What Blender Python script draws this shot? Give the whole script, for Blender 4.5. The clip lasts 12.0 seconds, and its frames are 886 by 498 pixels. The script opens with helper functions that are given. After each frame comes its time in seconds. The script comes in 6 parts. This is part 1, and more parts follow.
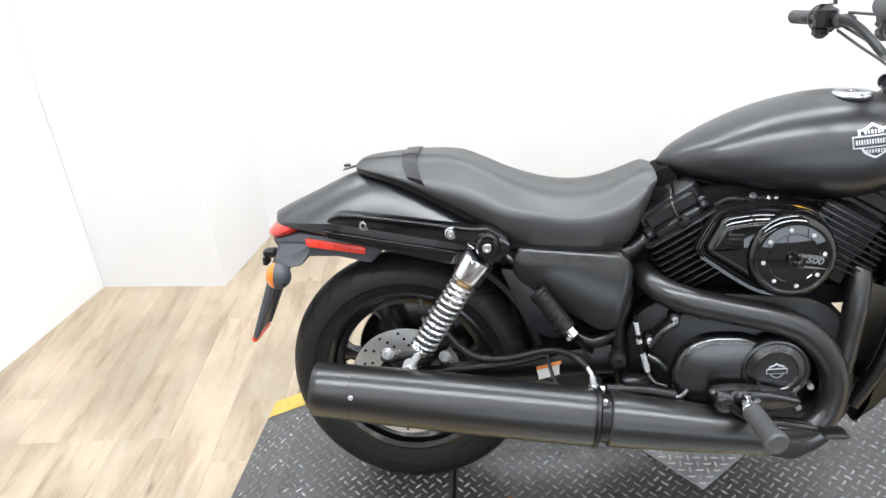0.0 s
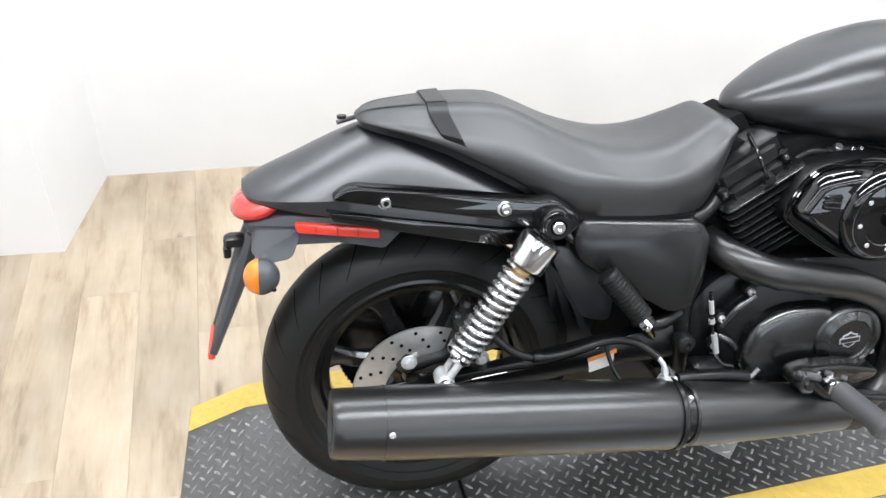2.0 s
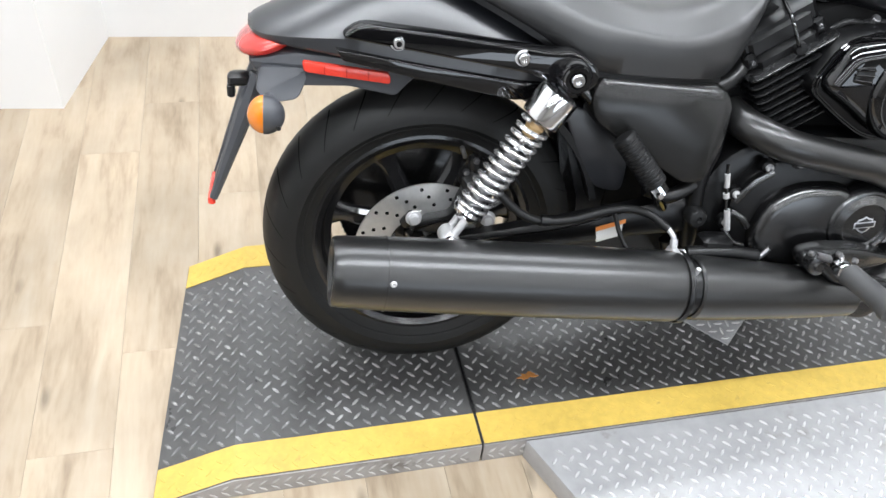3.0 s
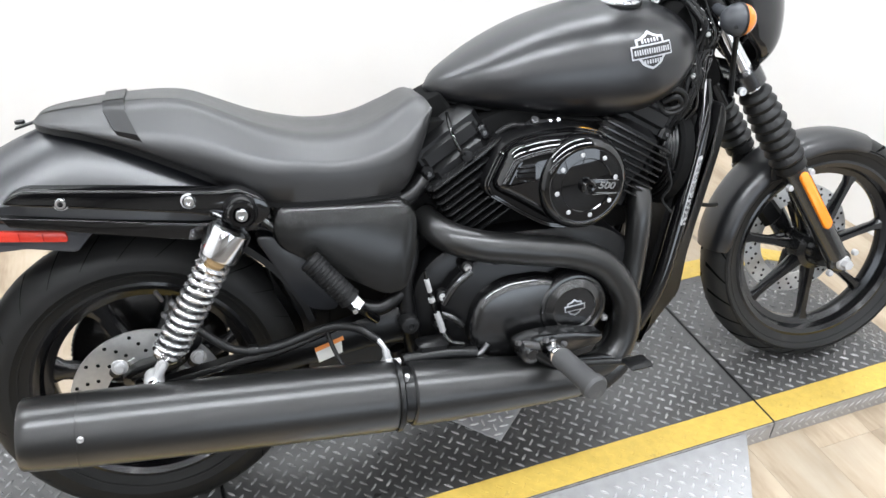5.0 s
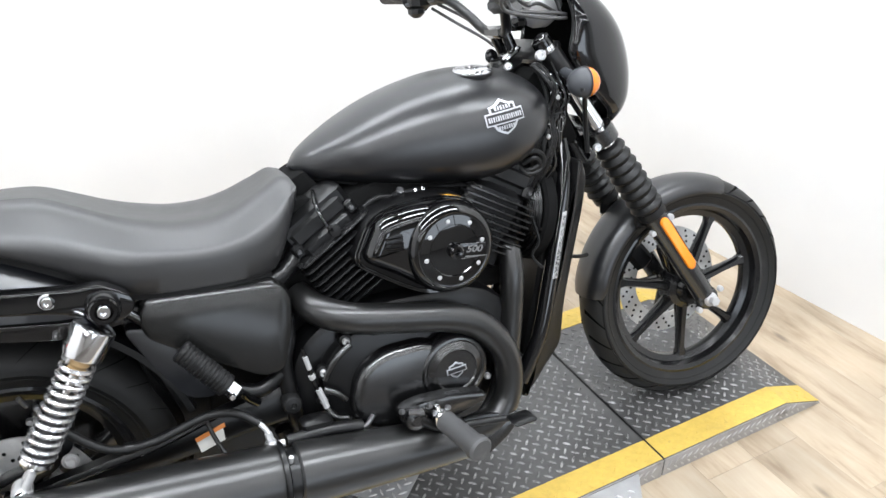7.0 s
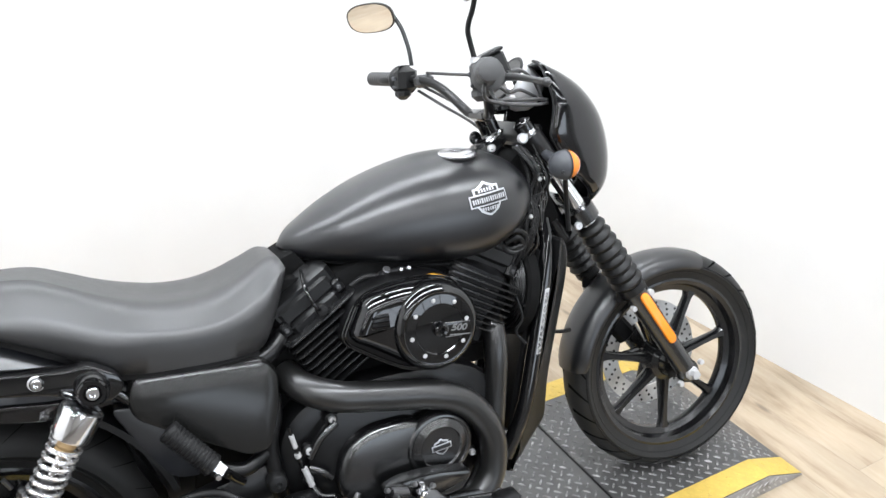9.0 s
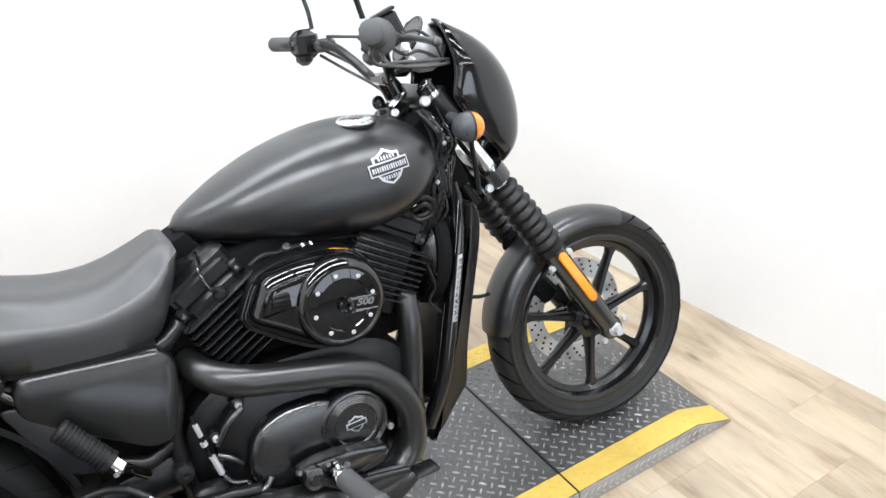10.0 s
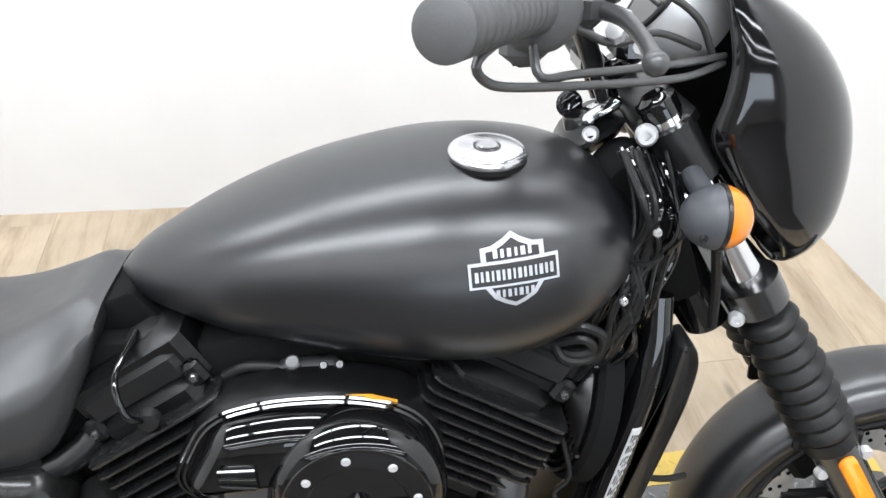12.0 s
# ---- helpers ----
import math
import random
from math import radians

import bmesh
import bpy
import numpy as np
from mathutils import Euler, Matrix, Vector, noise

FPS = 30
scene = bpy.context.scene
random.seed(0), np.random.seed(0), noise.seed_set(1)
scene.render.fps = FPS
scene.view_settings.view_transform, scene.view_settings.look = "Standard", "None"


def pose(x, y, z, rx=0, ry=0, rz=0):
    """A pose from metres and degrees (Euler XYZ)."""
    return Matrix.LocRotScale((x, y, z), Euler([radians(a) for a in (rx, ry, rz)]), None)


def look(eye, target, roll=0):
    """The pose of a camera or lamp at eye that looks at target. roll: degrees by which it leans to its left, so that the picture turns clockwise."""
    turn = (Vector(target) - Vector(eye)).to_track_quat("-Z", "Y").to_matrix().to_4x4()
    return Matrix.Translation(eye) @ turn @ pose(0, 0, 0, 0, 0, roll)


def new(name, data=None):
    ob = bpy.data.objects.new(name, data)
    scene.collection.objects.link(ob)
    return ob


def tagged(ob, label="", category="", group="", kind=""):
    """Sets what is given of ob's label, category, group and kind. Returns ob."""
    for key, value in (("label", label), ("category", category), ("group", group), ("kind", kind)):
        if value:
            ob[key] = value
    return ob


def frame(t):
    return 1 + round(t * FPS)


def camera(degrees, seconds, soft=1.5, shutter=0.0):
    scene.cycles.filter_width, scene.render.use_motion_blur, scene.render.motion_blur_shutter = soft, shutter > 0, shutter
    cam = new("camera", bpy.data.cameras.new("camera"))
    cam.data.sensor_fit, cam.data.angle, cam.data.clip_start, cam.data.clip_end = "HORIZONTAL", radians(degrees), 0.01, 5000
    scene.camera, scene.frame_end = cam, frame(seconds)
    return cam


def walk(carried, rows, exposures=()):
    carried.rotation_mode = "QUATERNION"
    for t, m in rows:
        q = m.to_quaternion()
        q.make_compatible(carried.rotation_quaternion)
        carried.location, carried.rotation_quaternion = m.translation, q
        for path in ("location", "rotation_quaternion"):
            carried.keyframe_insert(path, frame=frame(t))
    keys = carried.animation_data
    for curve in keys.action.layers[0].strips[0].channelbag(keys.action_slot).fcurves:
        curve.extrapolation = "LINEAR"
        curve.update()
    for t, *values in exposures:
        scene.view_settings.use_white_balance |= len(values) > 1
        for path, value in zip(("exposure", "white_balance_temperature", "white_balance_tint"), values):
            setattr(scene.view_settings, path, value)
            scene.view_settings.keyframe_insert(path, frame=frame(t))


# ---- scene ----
# camera
cam = camera(57.8, 12.0)
PATH = [
    (0, (0.247, -1.47, 1.532), (0.101, 0.268, 0.552), -5.4),
    (0.5, (0.035, -1.241, 1.538), (0.084, 0.493, 0.542), -2.2),
    (1, (-0.174, -1.064, 1.538), (0.186, 0.585, 0.464), -2.1),
    (1.5, (-0.242, -0.993, 1.51), (0.162, 0.613, 0.389), 1.0),
    (2, (-0.246, -0.991, 1.463), (0.194, 0.536, 0.249), 2.9),
    (2.5, (-0.252, -1.009, 1.387), (0.18, 0.404, 0.039), 5.7),
    (2.7, (-0.261, -1.016, 1.364), (0.159, 0.37, -0.017), 6.8),
    (4.3, (-0.153, -1.098, 1.349), (0.282, 0.418, 0.119), 3.5),
    (4.5, (-0.069, -1.117, 1.366), (0.434, 0.393, 0.155), 2.8),
    (5, (0.129, -1.161, 1.412), (0.721, 0.371, 0.271), 1.1),
    (5.5, (0.22, -1.177, 1.429), (0.918, 0.338, 0.327), -0.5),
    (6, (0.226, -1.184, 1.445), (0.976, 0.329, 0.374), 0.3),
    (6.5, (0.206, -1.177, 1.446), (1.009, 0.319, 0.39), 0.4),
    (7, (0.196, -1.191, 1.449), (1.012, 0.319, 0.422), 0.1),
    (7.2, (0.198, -1.194, 1.461), (1.018, 0.328, 0.456), -0.2),
    (8.8, (0.193, -1.199, 1.476), (1.062, 0.352, 0.56), 0.1),
    (9, (0.19, -1.203, 1.499), (1.071, 0.353, 0.601), 0.7),
    (9.2, (0.169, -1.185, 1.512), (1.083, 0.34, 0.595), 1.8),
    (9.5, (0.167, -1.194, 1.509), (1.132, 0.28, 0.563), -1.7),
    (10, (0.307, -1.21, 1.494), (1.249, 0.251, 0.506), -1.0),
    (10.5, (0.496, -1.228, 1.515), (1.262, 0.311, 0.493), 3.3),
    (10.8, (0.554, -1.128, 1.49), (1.256, 0.426, 0.446), 0.6),
    (11, (0.605, -1.017, 1.459), (1.285, 0.528, 0.387), 4.3),
    (11.5, (0.71, -0.734, 1.442), (1.383, 0.748, 0.28), 2.9),
    (11.7, (0.758, -0.651, 1.408), (1.337, 0.863, 0.237), 1.9),
    (12, (0.824, -0.53, 1.364), (1.06, 0.998, 0.096), 0.9),
]
walk(cam, [(t, look(eye, target, roll)) for t, eye, target, roll in PATH])

# ---------------------------------------------------------------- light
world = bpy.data.worlds.new("world")
scene.world = world
world.use_nodes = True
world.node_tree.nodes["Background"].inputs["Color"].default_value = (1, 1, 1, 1)
world.node_tree.nodes["Background"].inputs["Strength"].default_value = 0.0

CEIL = 2.75
LAMPS = [(x, y) for y in (-0.80, 0.75) for x in (-0.75, 0.45, 1.65)]
HALL_LAMPS = [(0.5, y) for y in (-2.2, -3.5, -4.8)]
for lx, ly in LAMPS:
    lamp = bpy.data.lights.new("ceiling_lamp", "AREA")
    lamp.shape, lamp.size, lamp.size_y = "RECTANGLE", 1.12, 0.24
    lamp.energy, lamp.color = (33.0 if ly < 0 else 22.5), (0.90, 0.945, 1.0)
    new("ceiling_lamp", lamp).matrix_world = pose(lx, ly, CEIL - 0.035)
for lx, ly in HALL_LAMPS:
    lamp = bpy.data.lights.new("hall_lamp", "AREA")
    lamp.shape, lamp.size, lamp.size_y = "RECTANGLE", 8.0, 0.14
    lamp.energy, lamp.color = 66.0, (0.93, 0.955, 1.0)
    new("hall_lamp", lamp).matrix_world = pose(lx, ly, CEIL - 0.05)
WIN = (-0.6, 4.6, 0.85, 2.3)          # the hall windows: x from, x to, sill, head
day = bpy.data.lights.new("window_daylight", "AREA")
day.shape, day.size, day.size_y = "RECTANGLE", WIN[1] - WIN[0] - 0.1, WIN[3] - WIN[2] - 0.1
day.energy, day.color = 95.0, (0.80, 0.89, 1.0)
new("window_daylight", day).matrix_world = pose((WIN[0] + WIN[1]) / 2, -6.53, (WIN[2] + WIN[3]) / 2, 90, 0, 0)

# ---------------------------------------------------------------- materials


def material(name, color, rough=0.5, metal=0.0, grain=0.0, scale=60.0, bump=0.0, bscale=200.0, coat=0.0, spec=0.5,
             wear=None, wear_at=0.62, stretch=(1, 1, 1), coat_rough=0.03):
    """A surface whose colour and gloss vary at two scales, with fine relief."""
    m = bpy.data.materials.new(name)
    m.use_nodes = True
    t = m.node_tree
    b = t.nodes["Principled BSDF"]
    b.inputs["Metallic"].default_value = metal
    b.inputs["Roughness"].default_value = rough
    b.inputs["Coat Weight"].default_value = coat
    b.inputs["Coat Roughness"].default_value = coat_rough
    b.inputs["Specular IOR Level"].default_value = spec
    b.inputs["Base Color"].default_value = (*color, 1)
    co = t.nodes.new("ShaderNodeTexCoord")
    mp = t.nodes.new("ShaderNodeMapping")
    mp.inputs["Scale"].default_value = stretch
    t.links.new(co.outputs["Object"], mp.inputs["Vector"])
    if grain:
        n1, n2 = t.nodes.new("ShaderNodeTexNoise"), t.nodes.new("ShaderNodeTexNoise")
        n1.inputs["Scale"].default_value, n2.inputs["Scale"].default_value = scale, scale / 9
        n1.inputs["Detail"].default_value = n2.inputs["Detail"].default_value = 4
        add = t.nodes.new("ShaderNodeMath")
        add.operation = "ADD"
        rm = t.nodes.new("ShaderNodeMapRange")
        rm.inputs["From Min"].default_value, rm.inputs["From Max"].default_value = 0.6, 1.4
        rm.inputs["To Min"].default_value, rm.inputs["To Max"].default_value = 1 - grain, 1 + grain
        for n in (n1, n2):
            t.links.new(mp.outputs["Vector"], n.inputs["Vector"])
        t.links.new(n1.outputs["Fac"], add.inputs[0])
        t.links.new(n2.outputs["Fac"], add.inputs[1])
        t.links.new(add.outputs[0], rm.inputs["Value"])
        mul = t.nodes.new("ShaderNodeVectorMath")
        mul.operation = "SCALE"
        mul.inputs[0].default_value = color
        t.links.new(rm.outputs["Result"], mul.inputs["Scale"])
        last = mul.outputs["Vector"]
        if wear:
            n3 = t.nodes.new("ShaderNodeTexNoise")
            n3.inputs["Scale"].default_value, n3.inputs["Detail"].default_value = scale / 4, 8
            n3.inputs["Roughness"].default_value = 0.7
            t.links.new(mp.outputs["Vector"], n3.inputs["Vector"])
            st = t.nodes.new("ShaderNodeMapRange")
            st.inputs["From Min"].default_value, st.inputs["From Max"].default_value = wear_at, wear_at + 0.12
            t.links.new(n3.outputs["Fac"], st.inputs["Value"])
            mx = t.nodes.new("ShaderNodeMix")
            mx.data_type = "RGBA"
            t.links.new(st.outputs["Result"], mx.inputs["Factor"])
            t.links.new(last, mx.inputs["A"])
            mx.inputs["B"].default_value = (*wear, 1)
            last = mx.outputs["Result"]
        t.links.new(last, b.inputs["Base Color"])
        rr = t.nodes.new("ShaderNodeMath")
        rr.operation = "MULTIPLY"
        rr.inputs[1].default_value = rough
        t.links.new(rm.outputs["Result"], rr.inputs[0])
        t.links.new(rr.outputs[0], b.inputs["Roughness"])
    if bump:
        nb = t.nodes.new("ShaderNodeTexNoise")
        nb.inputs["Scale"].default_value, nb.inputs["Detail"].default_value = bscale, 3
        t.links.new(mp.outputs["Vector"], nb.inputs["Vector"])
        bp = t.nodes.new("ShaderNodeBump")
        bp.inputs["Strength"].default_value, bp.inputs["Distance"].default_value = bump, 0.001
        t.links.new(nb.outputs["Fac"], bp.inputs["Height"])
        t.links.new(bp.outputs["Normal"], b.inputs["Normal"])
    return m


def plank_material(name):
    """Pale washed oak vinyl: long grain, knots, and a tone of its own for each plank."""
    m = material(name, (0.5, 0.4, 0.28), 0.42)
    t = m.node_tree
    b = t.nodes["Principled BSDF"]
    co = t.nodes.new("ShaderNodeTexCoord")
    info = t.nodes.new("ShaderNodeObjectInfo")
    off = t.nodes.new("ShaderNodeVectorMath")
    off.operation = "MULTIPLY_ADD"
    comb = t.nodes.new("ShaderNodeCombineXYZ")
    for i in range(3):
        t.links.new(info.outputs["Random"], comb.inputs[i])
    off.inputs[1].default_value = (37, 53, 11)
    t.links.new(comb.outputs[0], off.inputs[0])
    t.links.new(co.outputs["Object"], off.inputs[2])
    mp = t.nodes.new("ShaderNodeMapping")
    mp.inputs["Scale"].default_value = (8, 1.3, 1)
    t.links.new(off.outputs[0], mp.inputs["Vector"])
    n1 = t.nodes.new("ShaderNodeTexNoise")
    n1.inputs["Scale"].default_value, n1.inputs["Detail"].default_value, n1.inputs["Distortion"].default_value = 2.2, 8, 0.6
    n2 = t.nodes.new("ShaderNodeTexNoise")
    n2.inputs["Scale"].default_value, n2.inputs["Detail"].default_value = 14, 5
    t.links.new(mp.outputs[0], n1.inputs["Vector"])
    t.links.new(mp.outputs[0], n2.inputs["Vector"])
    ramp = t.nodes.new("ShaderNodeValToRGB")
    e = ramp.color_ramp.elements
    e[0].position, e[0].color = 0.28, (0.268, 0.200, 0.134, 1)
    e[1].position, e[1].color = 0.72, (0.450, 0.376, 0.284, 1)
    k = e.new(0.48)
    k.color = (0.400, 0.318, 0.226, 1)
    mixf = t.nodes.new("ShaderNodeMath")
    mixf.operation = "MULTIPLY_ADD"
    mixf.inputs[1].default_value = 0.28
    t.links.new(n2.outputs["Fac"], mixf.inputs[0])
    half = t.nodes.new("ShaderNodeMath")
    half.operation = "MULTIPLY_ADD"
    half.inputs[1].default_value, half.inputs[2].default_value = 0.85, -0.06
    t.links.new(n1.outputs["Fac"], half.inputs[0])
    t.links.new(half.outputs[0], mixf.inputs[2])
    t.links.new(mixf.outputs[0], ramp.inputs["Fac"])
    tone = t.nodes.new("ShaderNodeMapRange")
    tone.inputs["To Min"].default_value, tone.inputs["To Max"].default_value = 0.95, 1.06
    t.links.new(info.outputs["Random"], tone.inputs["Value"])
    sc = t.nodes.new("ShaderNodeVectorMath")
    sc.operation = "SCALE"
    t.links.new(ramp.outputs["Color"], sc.inputs[0])
    t.links.new(tone.outputs["Result"], sc.inputs["Scale"])
    n3 = t.nodes.new("ShaderNodeTexNoise")
    n3.inputs["Scale"].default_value, n3.inputs["Detail"].default_value = 3.2, 5
    t.links.new(off.outputs[0], n3.inputs["Vector"])
    cloud = t.nodes.new("ShaderNodeMapRange")
    cloud.inputs["From Min"].default_value, cloud.inputs["From Max"].default_value = 0.3, 0.7
    cloud.inputs["To Min"].default_value, cloud.inputs["To Max"].default_value = 0.80, 1.14
    t.links.new(n3.outputs["Fac"], cloud.inputs["Value"])
    # small dark knots
    km = t.nodes.new("ShaderNodeMapping")
    km.inputs["Scale"].default_value = (7.5, 2.6, 1)
    t.links.new(off.outputs[0], km.inputs["Vector"])
    vor = t.nodes.new("ShaderNodeTexVoronoi")
    vor.inputs["Scale"].default_value = 1.0
    t.links.new(km.outputs[0], vor.inputs["Vector"])
    knot = t.nodes.new("ShaderNodeMapRange")
    knot.inputs["From Min"].default_value, knot.inputs["From Max"].default_value = 0.03, 0.10
    knot.inputs["To Min"].default_value, knot.inputs["To Max"].default_value = 0.55, 1.0
    t.links.new(vor.outputs["Distance"], knot.inputs["Value"])
    both = t.nodes.new("ShaderNodeMath")
    both.operation = "MULTIPLY"
    t.links.new(cloud.outputs["Result"], both.inputs[0])
    t.links.new(knot.outputs["Result"], both.inputs[1])
    sc2 = t.nodes.new("ShaderNodeVectorMath")
    sc2.operation = "SCALE"
    t.links.new(sc.outputs["Vector"], sc2.inputs[0])
    t.links.new(both.outputs[0], sc2.inputs["Scale"])
    t.links.new(sc2.outputs["Vector"], b.inputs["Base Color"])
    bp = t.nodes.new("ShaderNodeBump")
    bp.inputs["Strength"].default_value, bp.inputs["Distance"].default_value = 0.15, 0.001
    t.links.new(n2.outputs["Fac"], bp.inputs["Height"])
    t.links.new(bp.outputs["Normal"], b.inputs["Normal"])
    return m


def lamp_material(name, strength):
    m = material(name, (0.9, 0.9, 0.9), 0.4)
    b = m.node_tree.nodes["Principled BSDF"]
    b.inputs["Emission Color"].default_value = (0.9, 0.945, 1, 1)
    b.inputs["Emission Strength"].default_value = strength
    return m


def lens_material(name, color):
    m = material(name, color, 0.12, coat=0.6, grain=0.12, scale=90)
    b = m.node_tree.nodes["Principled BSDF"]
    b.inputs["Transmission Weight"].default_value = 0.25
    return m


WALL = material("white_wall_paint", (0.73, 0.727, 0.72), 0.5, grain=0.03, scale=5, bump=0.10, bscale=250)
CEILING = material("ceiling_paint", (0.12, 0.12, 0.12), 0.8, grain=0.05, scale=10)
HALL = material("hall_wall_paint", (0.46, 0.445, 0.42), 0.7, grain=0.06, scale=8)
PLANK = plank_material("washed_oak_vinyl")
JOINT = material("floor_joint", (0.24, 0.19, 0.14), 0.8, grain=0.2, scale=30)
PANEL = lamp_material("lamp_diffuser", 3.0)
LAMPFRAME = material("lamp_frame", (0.75, 0.75, 0.75), 0.5)
DECK = material("dark_tread_plate", (0.066, 0.065, 0.064), 0.36, grain=0.32, scale=40, bump=0.2, bscale=500, spec=0.8, wear=(0.17, 0.165, 0.16), wear_at=0.6)
# lighter than the deck: worn tops, plus the lugs' highlights put into colour
LUG = material("worn_lug_highlight", (0.20, 0.198, 0.195), 0.26, grain=0.3, scale=60, spec=1.0, wear=(0.44, 0.435, 0.43), wear_at=0.52)
STEEL = material("grey_tread_plate", (0.36, 0.36, 0.362), 0.45, metal=0.25, grain=0.18, scale=35, bump=0.2, bscale=400, wear=(0.24, 0.23, 0.215), wear_at=0.6)
STEELLUG = material("bright_lug", (0.58, 0.58, 0.58), 0.38, metal=0.3, grain=0.15, scale=60)
TAPE = material("yellow_tape", (0.58, 0.405, 0.085), 0.5, grain=0.16, scale=60, bump=0.2, bscale=120, wear=(0.22, 0.165, 0.06), wear_at=0.62)
PAINT = material("matte_black_paint", (0.0052, 0.0055, 0.0066), 0.34, grain=0.05, scale=25, spec=0.70, coat=0.22, coat_rough=0.26)
FPAINT = material("denim_black_paint", (0.0105, 0.0113, 0.0140), 0.37, grain=0.05, scale=25, spec=0.85, coat=0.2, coat_rough=0.30)
VINYL = material("black_seat_vinyl", (0.0075, 0.0075, 0.0079), 0.47, grain=0.10, scale=45, bump=0.10, bscale=1100, spec=0.85, coat=0.32, coat_rough=0.40)
PLASTIC = material("black_plastic", (0.007, 0.007, 0.0073), 0.34, grain=0.08, scale=40, bump=0.08, bscale=1500, spec=0.42)
GREYPLASTIC = material("dark_grey_plastic", (0.050, 0.053, 0.060), 0.42, grain=0.1, scale=40, bump=0.2, bscale=1200)
GLOSS = material("gloss_black", (0.003, 0.003, 0.0033), 0.035, grain=0.1, scale=20, spec=0.7)
ENGINE = material("black_engine_paint", (0.0042, 0.0042, 0.0045), 0.31, grain=0.12, scale=40, bump=0.08, bscale=900, spec=0.36)
FINEDGE = material("fin_black", (0.006, 0.006, 0.0063), 0.27, grain=0.1, scale=40, spec=0.9)
CASE = material("satin_black_case", (0.0045, 0.0045, 0.0048), 0.24, grain=0.05, scale=40, spec=0.9, coat=0.35, coat_rough=0.19)
EXHAUST = material("satin_black_exhaust", (0.0075, 0.0075, 0.0073), 0.33, grain=0.05, scale=12, spec=0.45, coat=0.6, coat_rough=0.29)
RUBBER = material("tyre_rubber", (0.0115, 0.0115, 0.0113), 0.50, grain=0.2, scale=30, bump=0.2, bscale=350, wear=(0.024, 0.023, 0.022), wear_at=0.66, spec=0.22)
DUSTY = material("dusty_tyre_rubber", (0.013, 0.013, 0.0128), 0.46, grain=0.25, scale=30, bump=0.2, bscale=350, wear=(0.030, 0.029, 0.028), wear_at=0.60, spec=0.3)
GROOVE = material("tread_groove_shade", (0.002, 0.002, 0.002), 0.9, spec=0.05)
SOFT = material("black_rubber", (0.009, 0.009, 0.0092), 0.42, grain=0.12, scale=50, bump=0.12, bscale=600, spec=0.28)
WHEEL = material("black_wheel_paint", (0.006, 0.006, 0.0065), 0.2, grain=0.12, scale=40, coat=0.15, spec=0.5)
CHROME = material("chrome", (0.80, 0.80, 0.81), 0.12, metal=1.0, grain=0.05, scale=60)
ALLOY = material("bright_fastener_metal", (0.62, 0.62, 0.625), 0.30, metal=0.5, grain=0.1, scale=60)
DISC = material("brake_steel", (0.66, 0.66, 0.65), 0.36, metal=0.85, grain=0.12, scale=120)
AMBER = lens_material("amber_lens", (0.85, 0.24, 0.012))
RED = lens_material("red_lens", (0.62, 0.03, 0.02))
ORANGE = material("orange_reflector", (0.95, 0.27, 0.01), 0.25, grain=0.06, scale=200, coat=0.4)
REDREF = material("red_reflector", (0.72, 0.05, 0.03), 0.25, grain=0.06, scale=200, coat=0.4)
WHITE = material("white_label", (0.72, 0.72, 0.70), 0.5, grain=0.05)
LABELORANGE = material("label_orange", (0.85, 0.3, 0.08), 0.5, grain=0.05)
SILVER = material("silver_badge", (0.5, 0.51, 0.53), 0.3, metal=0.6, grain=0.08, scale=300)
INK = material("badge_black", (0.012, 0.012, 0.013), 0.4)
MIRROR = material("mirror_glass", (0.92, 0.92, 0.92), 0.02, metal=1.0)
PRINT = material("grey_print", (0.13, 0.13, 0.13), 0.5, grain=0.05)
YELLOW = material("amber_sticker", (0.55, 0.27, 0.02), 0.4)
BLUE = material("blue_wire", (0.03, 0.05, 0.4), 0.5)
DARKFLOOR = material("unseen_dark_floor", (0.085, 0.072, 0.060), 0.45, grain=0.18, scale=6, bump=0.1, bscale=80)
COIL = material("bright_spring_steel", (0.86, 0.86, 0.87), 0.24, metal=0.9, grain=0.05, scale=60)
RUST = material("rust_mark", (0.42, 0.17, 0.035), 0.7, grain=0.3, scale=150)
FAIRING = material("deep_gloss_black", (0.004, 0.004, 0.0046), 0.08, grain=0.05, scale=20, spec=0.6, coat=0.25, coat_rough=0.05)
CAPMETAL = material("satin_chrome", (0.62, 0.62, 0.63), 0.16, metal=0.9, grain=0.1, scale=90)
GAUGE = material("silver_grey_shell", (0.62, 0.62, 0.63), 0.28, metal=0.3, grain=0.06, scale=60)
SKIRT = material("dull_tread_plate", (0.33, 0.325, 0.32), 0.42, metal=0.3, grain=0.2, scale=35, bump=0.2, bscale=400, wear=(0.18, 0.17, 0.16), wear_at=0.58)
SKIRTLUG = material("dull_lug", (0.46, 0.455, 0.45), 0.36, metal=0.3, grain=0.2, scale=60)
SATIN = material("satin_cover_plastic", (0.0075, 0.0075, 0.0072), 0.26, grain=0.08, scale=40, bump=0.05, bscale=1500, spec=0.42, coat=0.15, coat_rough=0.20)
GRIP = material("faded_sheen_rubber", (0.062, 0.062, 0.063), 0.55, grain=0.15, scale=60, bump=0.15, bscale=500, wear=(0.10, 0.099, 0.098), wear_at=0.58)
LEVER = material("satin_grey_black", (0.034, 0.034, 0.035), 0.34, grain=0.12, scale=60, spec=0.7)
LABELGREY = material("pale_sticker", (0.40, 0.40, 0.40), 0.45, grain=0.12, scale=300)
TAN = material("tan_rubber", (0.42, 0.28, 0.13), 0.6, grain=0.1, scale=90)
